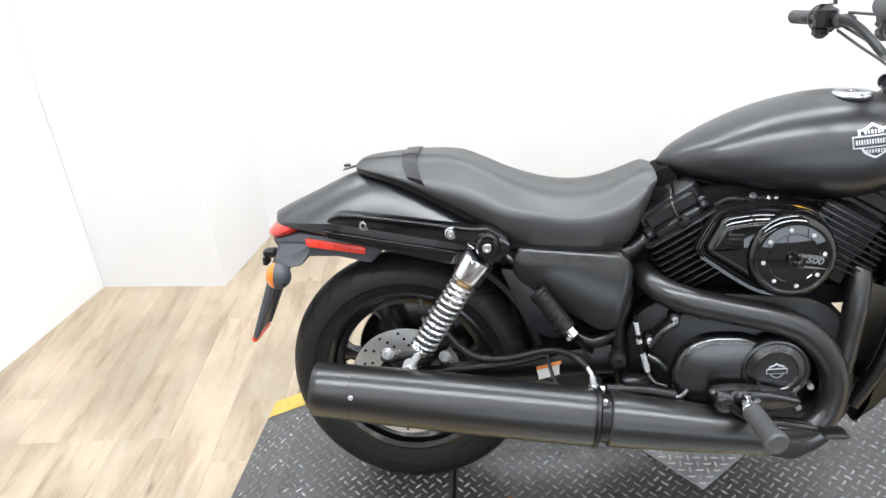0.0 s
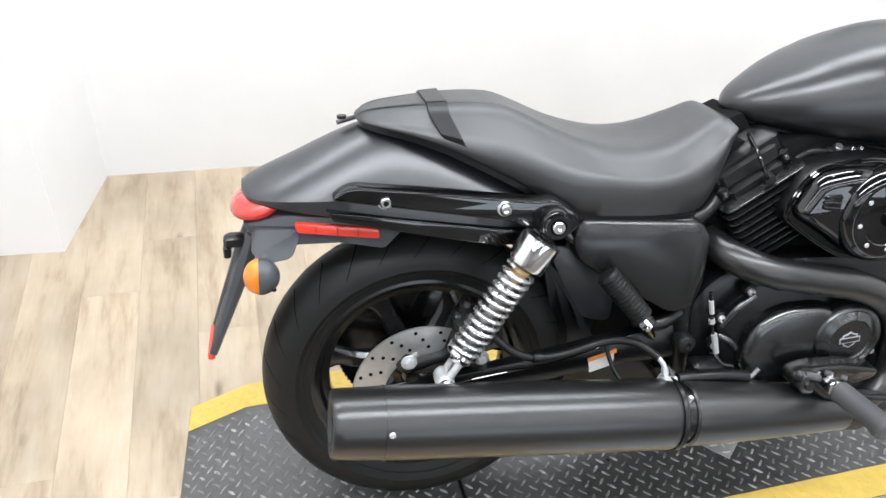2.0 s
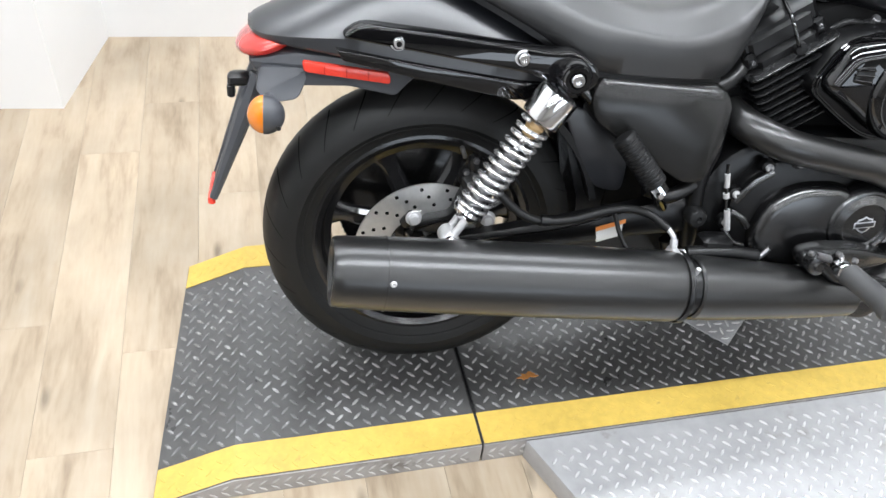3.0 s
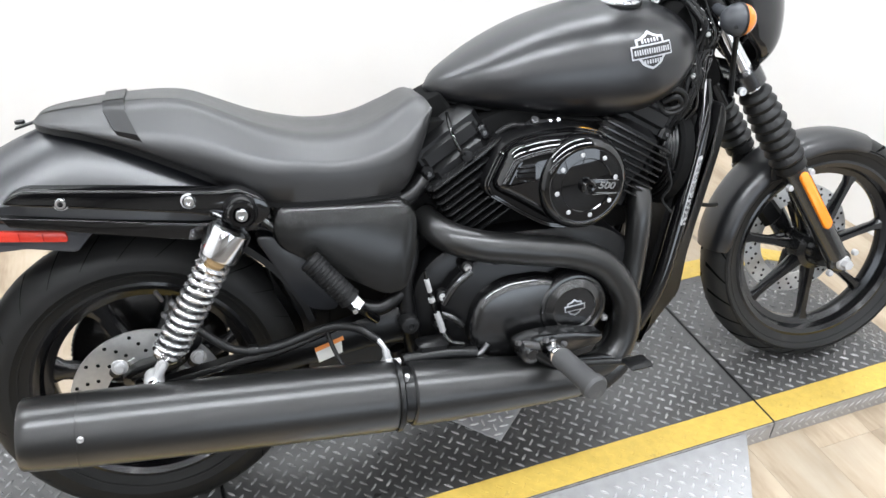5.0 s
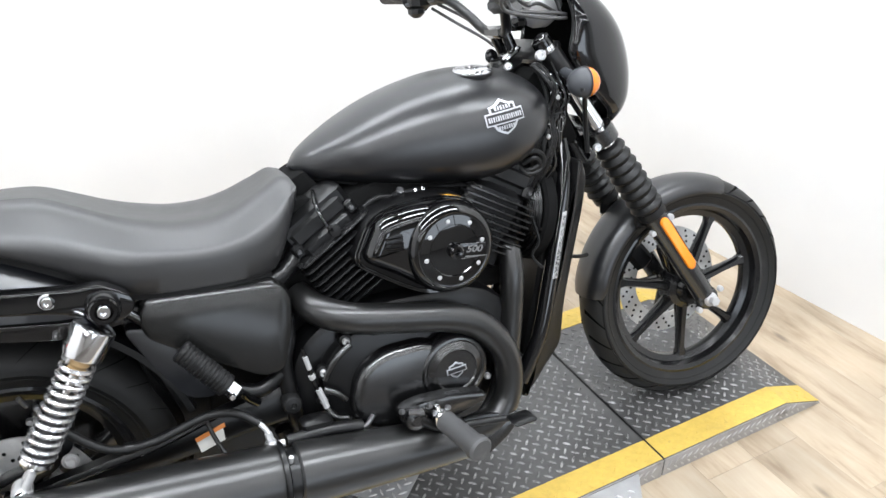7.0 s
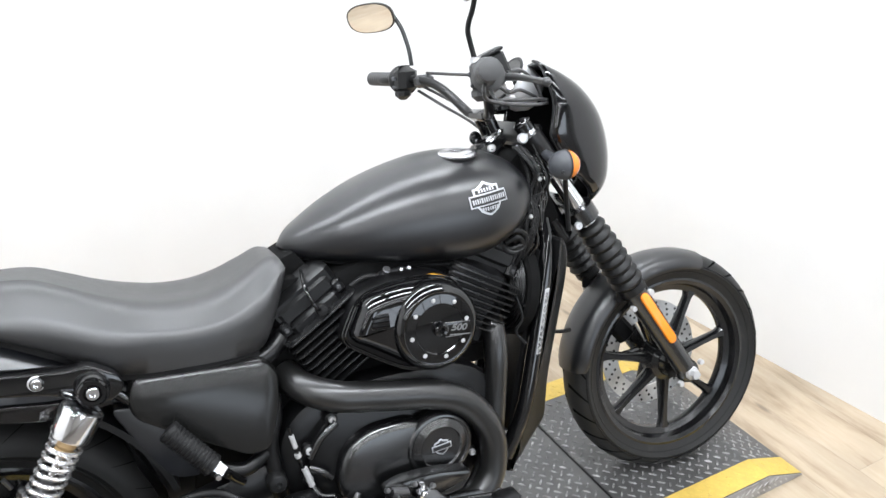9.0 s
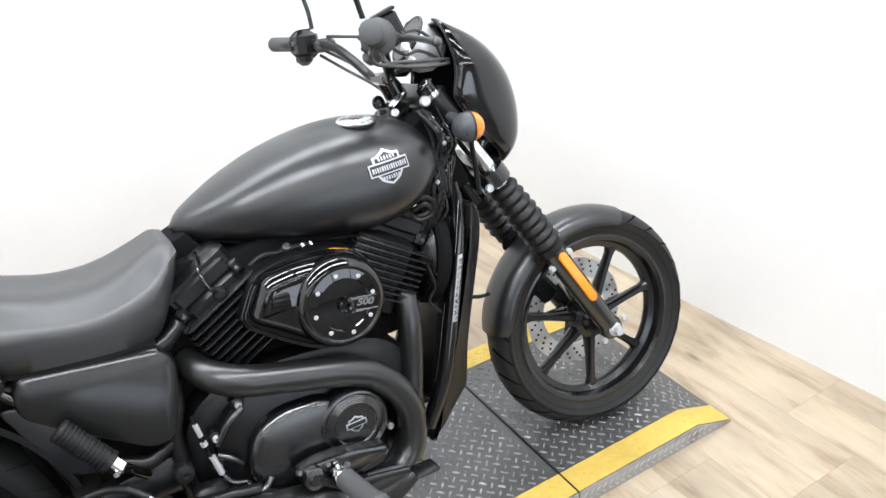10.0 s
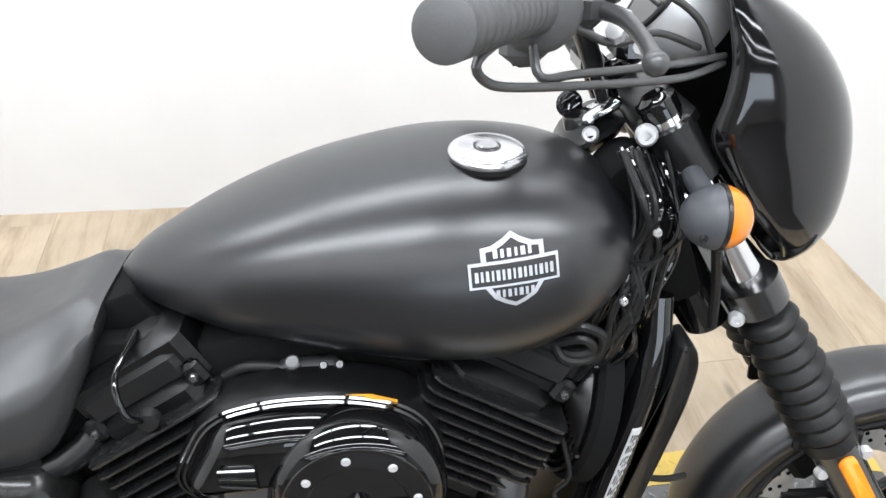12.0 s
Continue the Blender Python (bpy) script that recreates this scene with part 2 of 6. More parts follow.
STEELDARK = material("dark_damper_steel", (0.20, 0.20, 0.205), 0.3, metal=0.9, grain=0.1, scale=60)
# near-black with little gloss: the shade inside gaps and holes, put into colour
DEEPBLACK = material("deep_shade_black", (0.004, 0.004, 0.004), 0.8, spec=0.12)

# ---------------------------------------------------------------- mesh tools


class Geo:
    """Vertices and faces of one part, gathered from simple shaped pieces."""

    def __init__(self):
        self.v, self.f = [], []

    def add(self, verts, faces):
        n = len(self.v)
        self.v += [Vector(p) for p in verts]
        self.f += [[n + i for i in f] for f in faces]
        return self

    def moved(self, m):
        self.v = [m @ p for p in self.v]
        return self

    def rings(self, rings, caps=True, closed=True):
        """Skin a row of rings of equal length."""
        k = len(rings[0])
        verts = [p for r in rings for p in r]
        faces = []
        for i in range(len(rings) - 1):
            for j in range(k if closed else k - 1):
                a, b = i * k + j, i * k + (j + 1) % k
                faces.append((a, b, b + k, a + k))
        if caps and closed:
            faces.append(tuple(range(k))[::-1])
            faces.append(tuple((len(rings) - 1) * k + j for j in range(k)))
        return self.add(verts, faces)

    def tube(self, path, r, n=10, caps=True, smooth=4):
        """A round bar along a path; r may be a number or one for each point."""
        pts = spline(path, smooth) if smooth > 1 and len(path) > 2 else [Vector(p) for p in path]
        radii = [r] * len(pts) if isinstance(r, (int, float)) else list(np.interp(np.linspace(0, 1, len(pts)), np.linspace(0, 1, len(r)), r))
        up = Vector((0.13, 0.31, 0.94))
        rings = []
        side = None
        for i, p in enumerate(pts):
            d = (pts[min(i + 1, len(pts) - 1)] - pts[max(i - 1, 0)]).normalized()
            side = d.cross(up).normalized() if side is None else (side - d * side.dot(d)).normalized()
            w = d.cross(side)
            rings.append([p + (side * math.cos(a) + w * math.sin(a)) * float(radii[i]) for a in np.linspace(0, 2 * math.pi, n, endpoint=False)])
        return self.rings(rings, caps)

    def lathe(self, profile, origin, axis, n=32, closed=False, start=0.0, sweep=2 * math.pi):
        """Turn a profile of (radius, height) round an axis through origin."""
        axis = Vector(axis).normalized()
        u = axis.orthogonal().normalized() if abs(axis.y) < 0.99 else Vector((1, 0, 0))
        w = axis.cross(u)
        whole = sweep > 6.28
        angles = np.linspace(start, start + sweep, n, endpoint=not whole)
        rings = [[Vector(origin) + axis * float(h) + (u * math.cos(a) + w * math.sin(a)) * float(r) for r, h in profile] for a in angles]
        k = len(profile)
        verts = [p for r in rings for p in r]
        faces = []
        for i in range(n if whole else n - 1):
            for j in range(k if closed else k - 1):
                a, b = i * k + j, i * k + (j + 1) % k
                c = ((i + 1) % n) * k
                faces.append((a, c + j, c + (j + 1) % k, b))
        if not whole and closed:
            faces += [tuple(range(k)), tuple((n - 1) * k + j for j in range(k))[::-1]]
        return self.add(verts, faces)

    def disc(self, center, axis, r, h, n=24, bevel=0.15):
        """A short round plug along axis, from center to center + h, with a soft rim."""
        b = min(abs(h), r) * bevel
        s = 1 if h > 0 else -1
        self.lathe([(0, 0), (r, 0), (r, h - s * b), (r - b, h), (0, h)], center, axis, n)
        return self

    def plate(self, outline, y0, y1, bevel=0.003, fn=None):
        """An outline in x and z, thick from y0 (back) to y1 (face), its face edge rounded."""
        n = len(outline)
        area = sum(outline[i][0] * outline[(i + 1) % n][1] - outline[(i + 1) % n][0] * outline[i][1] for i in range(n))
        pts = [Vector(p) for p in (outline if area > 0 else outline[::-1])]

        def inset(d):
            out = []
            for i, p in enumerate(pts):
                a, b = (p - pts[i - 1]).normalized(), (pts[(i + 1) % n] - p).normalized()
                m = Vector((-(a.y + b.y), a.x + b.x))
                m = m.normalized() if m.length > 1e-6 else Vector((-a.y, a.x))
                out.append(p + m * d / max(0.5, m.dot(Vector((-a.y, a.x)))))
            return out

        s = 1 if y1 > y0 else -1
        rows = [(pts, y0), (pts, y1 - s * bevel), (inset(bevel * 0.3), y1 - s * bevel * 0.3), (inset(bevel), y1)]
        fn = fn or (lambda x, z: 0.0)
        rings = [[(p.x, y + fn(p.x, p.y), p.y) for p in row] for row, y in rows]
        return self.rings(rings, True)

    def box(self, center, size, bevel=0.004, m=None):
        """A block with chamfered edges."""
        c, (x, y, z) = Vector(center), (s / 2 for s in size)
        b = min(bevel, x * 0.9, y * 0.9, z * 0.9)
        rings = []
        for zz, k in ((-z, b), (-z + b, 0), (z - b, 0), (z, b)):
            xx, yy = x - k, y - k
            q = b
            rings.append([Vector(p) for p in ((xx, -yy + q, zz), (xx, yy - q, zz), (xx - q, yy, zz), (-xx + q, yy, zz),
                                              (-xx, yy - q, zz), (-xx, -yy + q, zz), (-xx + q, -yy, zz), (xx - q, -yy, zz))])
        rings = [[c + (m @ p if m else p) for p in r] for r in rings]
        return self.rings(rings)

    def ball(self, center, radii, n=20, rows=12, m=None, lo=-90, hi=90):
        """An ellipsoid, or a band of it between two latitudes along its own x axis."""
        rings = []
        for a in np.linspace(radians(lo), radians(hi), rows):
            rings.append([Vector((radii[0] * math.sin(a), radii[1] * math.cos(a) * math.cos(t), radii[2] * math.cos(a) * math.sin(t)))
                          for t in np.linspace(0, 2 * math.pi, n, endpoint=False)])
        c = Vector(center)
        return self.rings([[c + (m @ p if m else p) for p in r] for r in rings])


def spline(path, k=4):
    """Catmull-Rom through the points, k steps between two."""
    p = [Vector(q) for q in path]
    p = [2 * p[0] - p[1]] + p + [2 * p[-1] - p[-2]]
    out = []
    for i in range(1, len(p) - 2):
        a, b, c, d = p[i - 1:i + 3]
        for s in range(k):
            t = s / k
            out.append(0.5 * (2 * b + (c - a) * t + (2 * a - 5 * b + 4 * c - d) * t * t + (3 * b - a - 3 * c + d) * t ** 3))
    out.append(p[-2])
    return out


def rounded(points, r, seg=5):
    """A polygon with its corners rounded."""
    p = [Vector(q) for q in points]
    out = []
    for i, c in enumerate(p):
        a, b = p[i - 1] - c, p[(i + 1) % len(p)] - c
        k = min(r[i] if isinstance(r, (list, tuple)) else r, a.length * 0.48, b.length * 0.48)
        s, e = c + a.normalized() * k, c + b.normalized() * k
        for t in [i / (seg - 1) for i in range(seg)]:
            out.append((1 - t) ** 2 * s + 2 * t * (1 - t) * c + t * t * e)
    return out


def part(name, geo, mat, parent=None, label="", sharp=38):
    """One mesh object, under a thing or under a part."""
    me = bpy.data.meshes.new(name)
    me.from_pydata([tuple(p) for p in geo.v], [], geo.f)
    bm = bmesh.new()
    bm.from_mesh(me)
    bmesh.ops.remove_doubles(bm, verts=bm.verts, dist=1e-6)
    bmesh.ops.recalc_face_normals(bm, faces=bm.faces)
    bm.to_mesh(me)
    bm.free()
    me.materials.append(mat)
    for p in me.polygons:
        p.use_smooth = True
    me.set_sharp_from_angle(angle=radians(sharp))
    ob = new(name, me)
    if parent:
        ob.parent = parent
    if label:
        ob["label"] = label
    return ob


def bolt(parent, at, r=0.008, h=0.006, axis=(0, -1, 0), mat=None, name="bolt", socket=True):
    """A round-headed screw with a hexagon socket."""
    g = Geo().lathe([(0, 0), (r, 0), (r, h * 0.55), (r * 0.75, h), (r * 0.42, h), (r * 0.42, h * 0.5), (0, h * 0.5)] if socket
                    else [(0, 0), (r, 0), (r, h * 0.6), (r * 0.8, h), (0, h * 1.05)], at, axis, 14)
    return part(name, g, mat or CHROME, parent)


def interp(table, x):
    return float(np.interp(x, [a for a, *_ in table], [b for _, b in table]))


def smoothed(table, xs):
    """Values of a table of (x, value) at xs along a smooth curve."""
    tx = [a for a, _ in table]
    ty = [b for _, b in table]
    out = []
    for x in xs:
        i = max(0, min(len(tx) - 2, int(np.searchsorted(tx, x)) - 1))
        h = tx[i + 1] - tx[i]
        s = (x - tx[i]) / h
        m0 = (ty[i + 1] - ty[i - 1]) / (tx[i + 1] - tx[i - 1]) if i else (ty[1] - ty[0]) / h
        m1 = (ty[i + 2] - ty[i]) / (tx[i + 2] - tx[i]) if i + 2 < len(tx) else (ty[i + 1] - ty[i]) / h
        out.append((2 * s ** 3 - 3 * s * s + 1) * ty[i] + (s ** 3 - 2 * s * s + s) * h * m0 + (3 * s * s - 2 * s ** 3) * ty[i + 1] + (s ** 3 - s * s) * h * m1)
    return out


def lettering(name, text, size, m, mat, parent, depth=0.0006, bold=0.0):
    """Raised lettering in the built-in font, as a mesh."""
    cu = bpy.data.curves.new(name, "FONT")
    cu.body, cu.size, cu.extrude, cu.offset, cu.align_x, cu.align_y = text, size, depth, bold, "CENTER", "CENTER"
    tmp = new(name, cu)
    me = bpy.data.meshes.new_from_object(tmp.evaluated_get(bpy.context.evaluated_depsgraph_get()))
    bpy.data.objects.remove(tmp)
    me.transform(m)
    me.materials.clear()
    me.materials.append(mat)
    ob = new(name, me)
    ob.parent = parent
    return ob

# ---------------------------------------------------------------- the room
X0, X1, Y1 = -2.1, 2.42, 1.49


def wall(name, foot, far, label, thick=0.12):
    """A wall whose face runs on the floor from foot to far, with its body to the left of that line."""
    a, b = Vector((*foot, 0)), Vector((*far, 0))
    n = Vector((-(b - a).y, (b - a).x, 0)).normalized() * thick
    ring = [a, b, b + n, a + n]
    return tagged(part(name, Geo().rings([ring, [p + Vector((0, 0, CEIL)) for p in ring]]), WALL), label, "wall", kind="structure")


YS = -1.6          # the white side walls end here
YB = -0.80         # the white bay opens here into the dim hall; added dark floor darkens reflections
NW, NE, SE, SW = (-1.18, 1.478), (2.088, 1.298), (2.400, YS), (-2.02, YS)      # the corners of the splayed bay
wall("wall_north", NW, NE, "smooth white painted wall behind the motorcycle")
wall("wall_east", NE, SE, "smooth white painted wall ahead of the front wheel")
wall("wall_west", SW, NW, "smooth white painted wall behind the ramp")
HX0, HX1, HY0 = -4.0, 5.0, -6.5


def hall_wall(name, center, size):
    return tagged(part(name, Geo().box(center, size, 0.002), HALL), "plain light wall of the hall", "wall", kind="structure")


g = Geo()
for a, b, z0, z1 in ((HX0 - 0.12, WIN[0], 0, CEIL), (WIN[1], HX1 + 0.12, 0, CEIL), (WIN[0], WIN[1], 0, WIN[2]), (WIN[0], WIN[1], WIN[3], CEIL)):
    g.box(((a + b) / 2, HY0 - 0.06, (z0 + z1) / 2), (b - a, 0.12, z1 - z0), 0.0005)
tagged(part("wall_south", g, HALL), "plain light wall of the hall with wide windows", "wall", kind="structure")
win = tagged(new("window_1"), "wide row of daylight windows in the hall wall", "window", kind="structure")
win.location = ((WIN[0] + WIN[1]) / 2, HY0 - 0.06, WIN[2])
ww, wh = WIN[1] - WIN[0], WIN[3] - WIN[2]
g = Geo().box((0, 0.055, 0.025), (ww, 0.05, 0.05), 0.004).box((0, 0.055, wh - 0.025), (ww, 0.05, 0.05), 0.004)
for k in range(5):
    g.box(((k / 4 - 0.5) * (ww - 0.05), 0.055, wh / 2), (0.05, 0.05, wh - 0.1), 0.004)
part("window_frame", g, LAMPFRAME, win)
hall_wall("wall_hall_west", (HX0 - 0.06, (HY0 + YS) / 2, CEIL / 2), (0.12, YS - HY0, CEIL))
hall_wall("wall_hall_east", (HX1 + 0.06, (HY0 + YS) / 2, CEIL / 2), (0.12, YS - HY0, CEIL))
hall_wall("wall_return_west", ((HX0 + SW[0] - 0.10) / 2, YS + 0.06, CEIL / 2), (SW[0] - 0.10 - HX0, 0.12, CEIL))
hall_wall("wall_return_east", ((HX1 + SE[0] + 0.10) / 2, YS + 0.06, CEIL / 2), (HX1 - SE[0] - 0.10, 0.12, CEIL))
PIER = [(-1.283, 1.092), (-0.796, 1.053), (-0.703, 1.470), (-1.17, 1.48)]
tagged(part("wall_pier", Geo().rings([[(x, y, 0) for x, y in PIER], [(x, y, CEIL) for x, y in PIER]]), WALL),
       "white boxed-out wall pier standing in the corner", "wall", kind="structure")
tagged(part("ceiling", Geo().box(((HX0 + HX1) / 2, (HY0 + Y1) / 2, CEIL + 0.05), (HX1 - HX0 + 0.24, Y1 - HY0 + 0.24, 0.1), 0.002), CEILING),
       "plain dark grey ceiling with lamp panels", "ceiling", kind="structure")
floor = tagged(part("floor", Geo().box(((HX0 + HX1) / 2, (HY0 + Y1) / 2, -0.054), (HX1 - HX0 + 0.2, Y1 - HY0 + 0.2, 0.1), 0.002), JOINT),
               "washed oak vinyl plank floor", "floor", kind="structure")


# unseen floor, dark so the bike mirrors what the camera operator would block
tagged(part("floor_dark_unseen", Geo().box(((HX0 + HX1) / 2, (HY0 + YB) / 2, 0.0), (HX1 - HX0, YB - HY0 - 0.004, 0.006), 0.001), DARKFLOOR),
       "unseen dark floor added in place of the camera operator, to darken reflections", "floor", kind="structure")


def ceiling_light(x, y):
    base = tagged(new("ceiling_light"), "long white rectangular ceiling light panel", "light", "ceiling lights")
    base.matrix_world = pose(x, y, CEIL)
    w, d = 0.59, 0.15
    g = Geo()
    g.box((0, d, -0.015), (2 * w, 0.03, 0.03), 0.003).box((0, -d, -0.015), (2 * w, 0.03, 0.03), 0.003)
    g.box((w - 0.015, 0, -0.015), (0.03, 2 * d - 0.03, 0.03), 0.003).box((-w + 0.015, 0, -0.015), (0.03, 2 * d - 0.03, 0.03), 0.003)
    part("frame", g, LAMPFRAME, base)
    part("diffuser", Geo().box((0, 0, -0.012), (2 * w - 0.06, 2 * d - 0.03, 0.012), 0.001), PANEL, base)
    return base


def hall_light(x, y):
    base = tagged(new("hall_light"), "long white strip light on the hall ceiling", "light", "hall lights")
    base.matrix_world = pose(x, y, CEIL)
    part("housing", Geo().box((0, 0, -0.018), (8.06, 0.19, 0.032), 0.006), LAMPFRAME, base)
    part("diffuser", Geo().box((0, 0, -0.036), (8.0, 0.14, 0.012), 0.004), PANEL, base)


for lx, ly in LAMPS:
    ceiling_light(lx, ly)
for lx, ly in HALL_LAMPS:
    hall_light(lx, ly)

# ---------------------------------------------------------------- the drive-on platform
PH, PN, PF = 0.055, -0.235, 0.365      # height, near edge and far edge
TAPE_W = 0.07


def height(x):
    """The deck's height along its length: ramps at both ends."""
    return float(np.interp(x, (-0.478, -0.338, 1.715, 1.855), (0.004, PH, PH, 0.004)))


def lugs(geo, x0, x1, y0, y1, inside=lambda x, y: True, pitch=0.0232, top=height, lift=0.0030, size=0.92):
    """Raised bars of tread plate, turned a quarter from one to the next."""
    q = pitch / math.sqrt(2)
    nx, ny = int((x1 - x0 - 0.018) / q), int((y1 - y0 - 0.018) / q)
    shape = [(-0.0125, 0), (-0.006, 0.0030), (0.006, 0.0030), (0.0125, 0), (0.006, -0.0030), (-0.006, -0.0030)]
    for i in range(nx + 1):
        for j in range(ny + 1):
            x, y = x0 + 0.009 + i * q, y0 + 0.009 + j * q
            if (i + j) % 2 or not inside(x, y):
                continue
            a = radians(45 if i % 2 else -45)
            c, s = math.cos(a), math.sin(a)
            rows = []
            for k, h in ((1.0, -0.0003), (0.62, lift)):
                row = []
                for u, w in shape:
                    u, w = u * k * size, w * k * size
                    px, py = x + u * c - w * s, y + u * s + w * c
                    row.append((px, py, top(px) + h))
                rows.append(row)
            n = len(geo.v)
            geo.v += [Vector(p) for row in rows for p in row]
            geo.f += [[n + q for q in (0 + k, (k + 1) % 6, 6 + (k + 1) % 6, 6 + k)] for k in range(6)] + [[n + 6 + k for k in range(6)]]


def raw_part(name, geo, mat, parent):
    me = bpy.data.meshes.new(name)
    me.from_pydata([tuple(p) for p in geo.v], [], geo.f)
    me.materials.append(mat)
    ob = new(name, me)
    ob.parent = parent
    return ob


def platform(x0, x1, label):
    base = tagged(new("lift_platform"), label, "platform", "platform sections")
    base.location = ((x0 + x1) / 2, (PN + PF) / 2, 0)
    back = Matrix.Translation(-Vector(base.location))

    def askew(g):
        """The ramp's free end runs slightly askew."""
        if x0 < 0:
            g.v = [p + Vector((0.096 * (p.y - 0.07) * min(1.0, max(0.0, (x1 - p.x) / (x1 - x0))), 0, 0)) for p in g.v]
        return g.moved(back)

    xs = sorted({x0 + 0.002, x1 - 0.002, *[x for x in (-0.338, 1.715) if x0 < x < x1]})
    g = Geo().rings([[(x, PN, 0.001), (x, PF, 0.001), (x, PF, height(x) - 0.003), (x, PF - 0.003, height(x)), (x, PN + 0.003, height(x)), (x, PN, height(x) - 0.003)] for x in xs])
    part("deck", askew(g), DECK, base, sharp=20)
    g = Geo()
    lugs(g, x0 + 0.006, x1 - 0.006, PN + TAPE_W + 0.004, PF - TAPE_W - 0.004)
    tagged(raw_part("tread_relief", askew(g), LUG, base), kind="stuff")
    for y0, y1 in ((PN + 0.001, PN + TAPE_W), (PF - TAPE_W, PF - 0.001)):
        g = Geo()
        fine = [x0 + 0.003 + i * (x1 - x0 - 0.006) / 40 for i in range(41)] + [x for x in (-0.338, 1.715) if x0 < x < x1]
        g.rings([[(x, y0, height(x)), (x, y1 + 0.0003 * math.sin(x * 61), height(x)), (x, y1 + 0.0003 * math.sin(x * 61), height(x) + 0.0014), (x, y0, height(x) + 0.0014)] for x in sorted(fine)])
        lugs(g, x0 + 0.006, x1 - 0.006, y0 + 0.002, y1 - 0.002, lift=0.0024)
        part("yellow_tape", askew(g), TAPE, base, "scuffed yellow safety tape", sharp=25)
    # the near side skirt, bright tread plate
    g = Geo().rings([[(x, PN - 0.003, 0.001), (x, PN - 0.0002, 0.001), (x, PN - 0.0002, max(0.003, height(x) - 0.002)), (x, PN - 0.003, max(0.003, height(x) - 0.002))] for x in xs])
    ribs = Geo()
    x = x0 + 0.02
    k = 0
    while x < x1 - 0.02:
        for z in (0.014, 0.034):
            if z < height(x) - 0.01:
                a = radians(45 if k % 2 else -45)
                c, s = math.cos(a), math.sin(a)
                row0 = [(x + u * c - w * s, PN - 0.0029, z + u * s + w * c) for u, w in ((-0.011, 0), (0, 0.003), (0.011, 0), (0, -0.003))]
                ribs.rings([row0, [(x + (p[0] - x) * 0.6, PN - 0.0045, z + (p[2] - z) * 0.6) for p in row0]])
            k += 1
        x += 0.021
    skirt = part("side_skirt", askew(g), SKIRT, base, "dull grey tread plate skirt")
    tagged(part("skirt_relief", askew(ribs), SKIRTLUG, skirt), kind="stuff")
    return base


platform(-0.478, 0.1, "low dark tread-plate ramp section with yellow tape edges")
mid = platform(0.1, 1.305, "low dark tread-plate deck section with yellow tape edges")
platform(1.305, 1.855, "low dark tread-plate front ramp with yellow tape edges")

g = Geo()
rng = random.Random(3)
blot = [(0.230 + r * 1.5 * math.cos(a), -0.092 + r * 0.7 * math.sin(a)) for a, r in ((k * math.pi / 9, 0.005 + 0.013 * rng.random()) for k in range(18))]
g.rings([[(x, y, PH + 0.0003) for x, y in blot], [(x, y, PH + 0.0028) for x, y in blot], [(0.23 + (x - 0.23) * 0.5, -0.092 + (y + 0.092) * 0.5, PH + 0.0031) for x, y in blot]])
part("rust_patch", g.moved(Matrix.Translation(-Vector(mid.location))), RUST, mid, "small orange rust patch")


# black strips added in the two joints as the shade of the open gaps
for jx in (0.1, 1.305):
    g = Geo().box((0, 0, 0), (0.012, PF - PN - 0.004, 0.053), 0.002)
    ob = tagged(part("joint_gap_strip", g, SOFT), "black strip standing in for the shaded gap between platform sections", "strip", "joint strips")
    ob.location = (jx, (PN + PF) / 2, 0.0285)


# the side wing of grey tread plate
def side_wing():
    base = tagged(new("side_wing"), "light grey tread-plate wing beside the platform", "platform")
    base.location = (0.7, -0.4, 0)
    back = Matrix.Translation((-0.7, 0.4, 0))
    outline = [(0.185, -0.2400), (1.225, -0.2400), (1.05, -0.50), (0.98, -0.66), (0.36, -0.66), (0.27, -0.44)]
    g = Geo().rings([[(x, y, 0.001) for x, y in outline], [(x, y, 0.0525) for x, y in outline], [(0.7 + (x - 0.7) * 0.998, -0.45 + (y + 0.45) * 0.997, 0.0535) for x, y in outline]])
    part("deck", g.moved(back), STEEL, base)

    def inside(x, y):
        n, ok = len(outline), False
        for i in range(n):
            (ax, ay), (bx, by) = outline[i], outline[i - 1]
            if (ay > y) != (by > y) and x < (bx - ax) * (y - ay) / (by - ay) + ax:
                ok = not ok
        return ok
    g = Geo()
    lugs(g, 0.2, 1.21, -0.65, -0.25, lambda x, y: inside(x - 0.012, y - 0.008) and inside(x + 0.012, y + 0.008), pitch=0.0235, top=lambda x: 0.0535, size=0.80)
    tagged(raw_part("tread_relief", g.moved(back), STEELLUG, base), kind="stuff")
    return base


side_wing()


def jack_plate():
    """The loose square of bright tread plate that lies cornerwise on the deck."""
    base = tagged(new("jack_plate"), "small bright tread-plate square lying cornerwise on the deck", "plate")
    base.matrix_world = pose(0.70, 0.045, PH + 0.0022, 0, 0, 45 - 4)
    part("plate", Geo().box((0, 0, 0.003), (0.178, 0.178, 0.006), 0.0015), STEEL, base)
    g = Geo()
    lugs(g, -0.086, 0.086, -0.086, 0.086, pitch=0.021, top=lambda x: 0.006)
    tagged(raw_part("tread_relief", g, STEELLUG, base), kind="stuff")


jack_plate()

# ---------------------------------------------------------------- the motorcycle
# its own frame: x ahead from the rear axle, y to its left, z up from the ground; it leans on its stand
bike = tagged(new("motorcycle"), "matte black cruiser motorcycle leaning on the tread-plate platform", "motorcycle")
bike.matrix_world = Matrix.Translation((0, 0.02, PH + 0.002)) @ pose(0, 0, 0, 0, 0, -3.1) @ pose(0, 0, 0, -12.3)

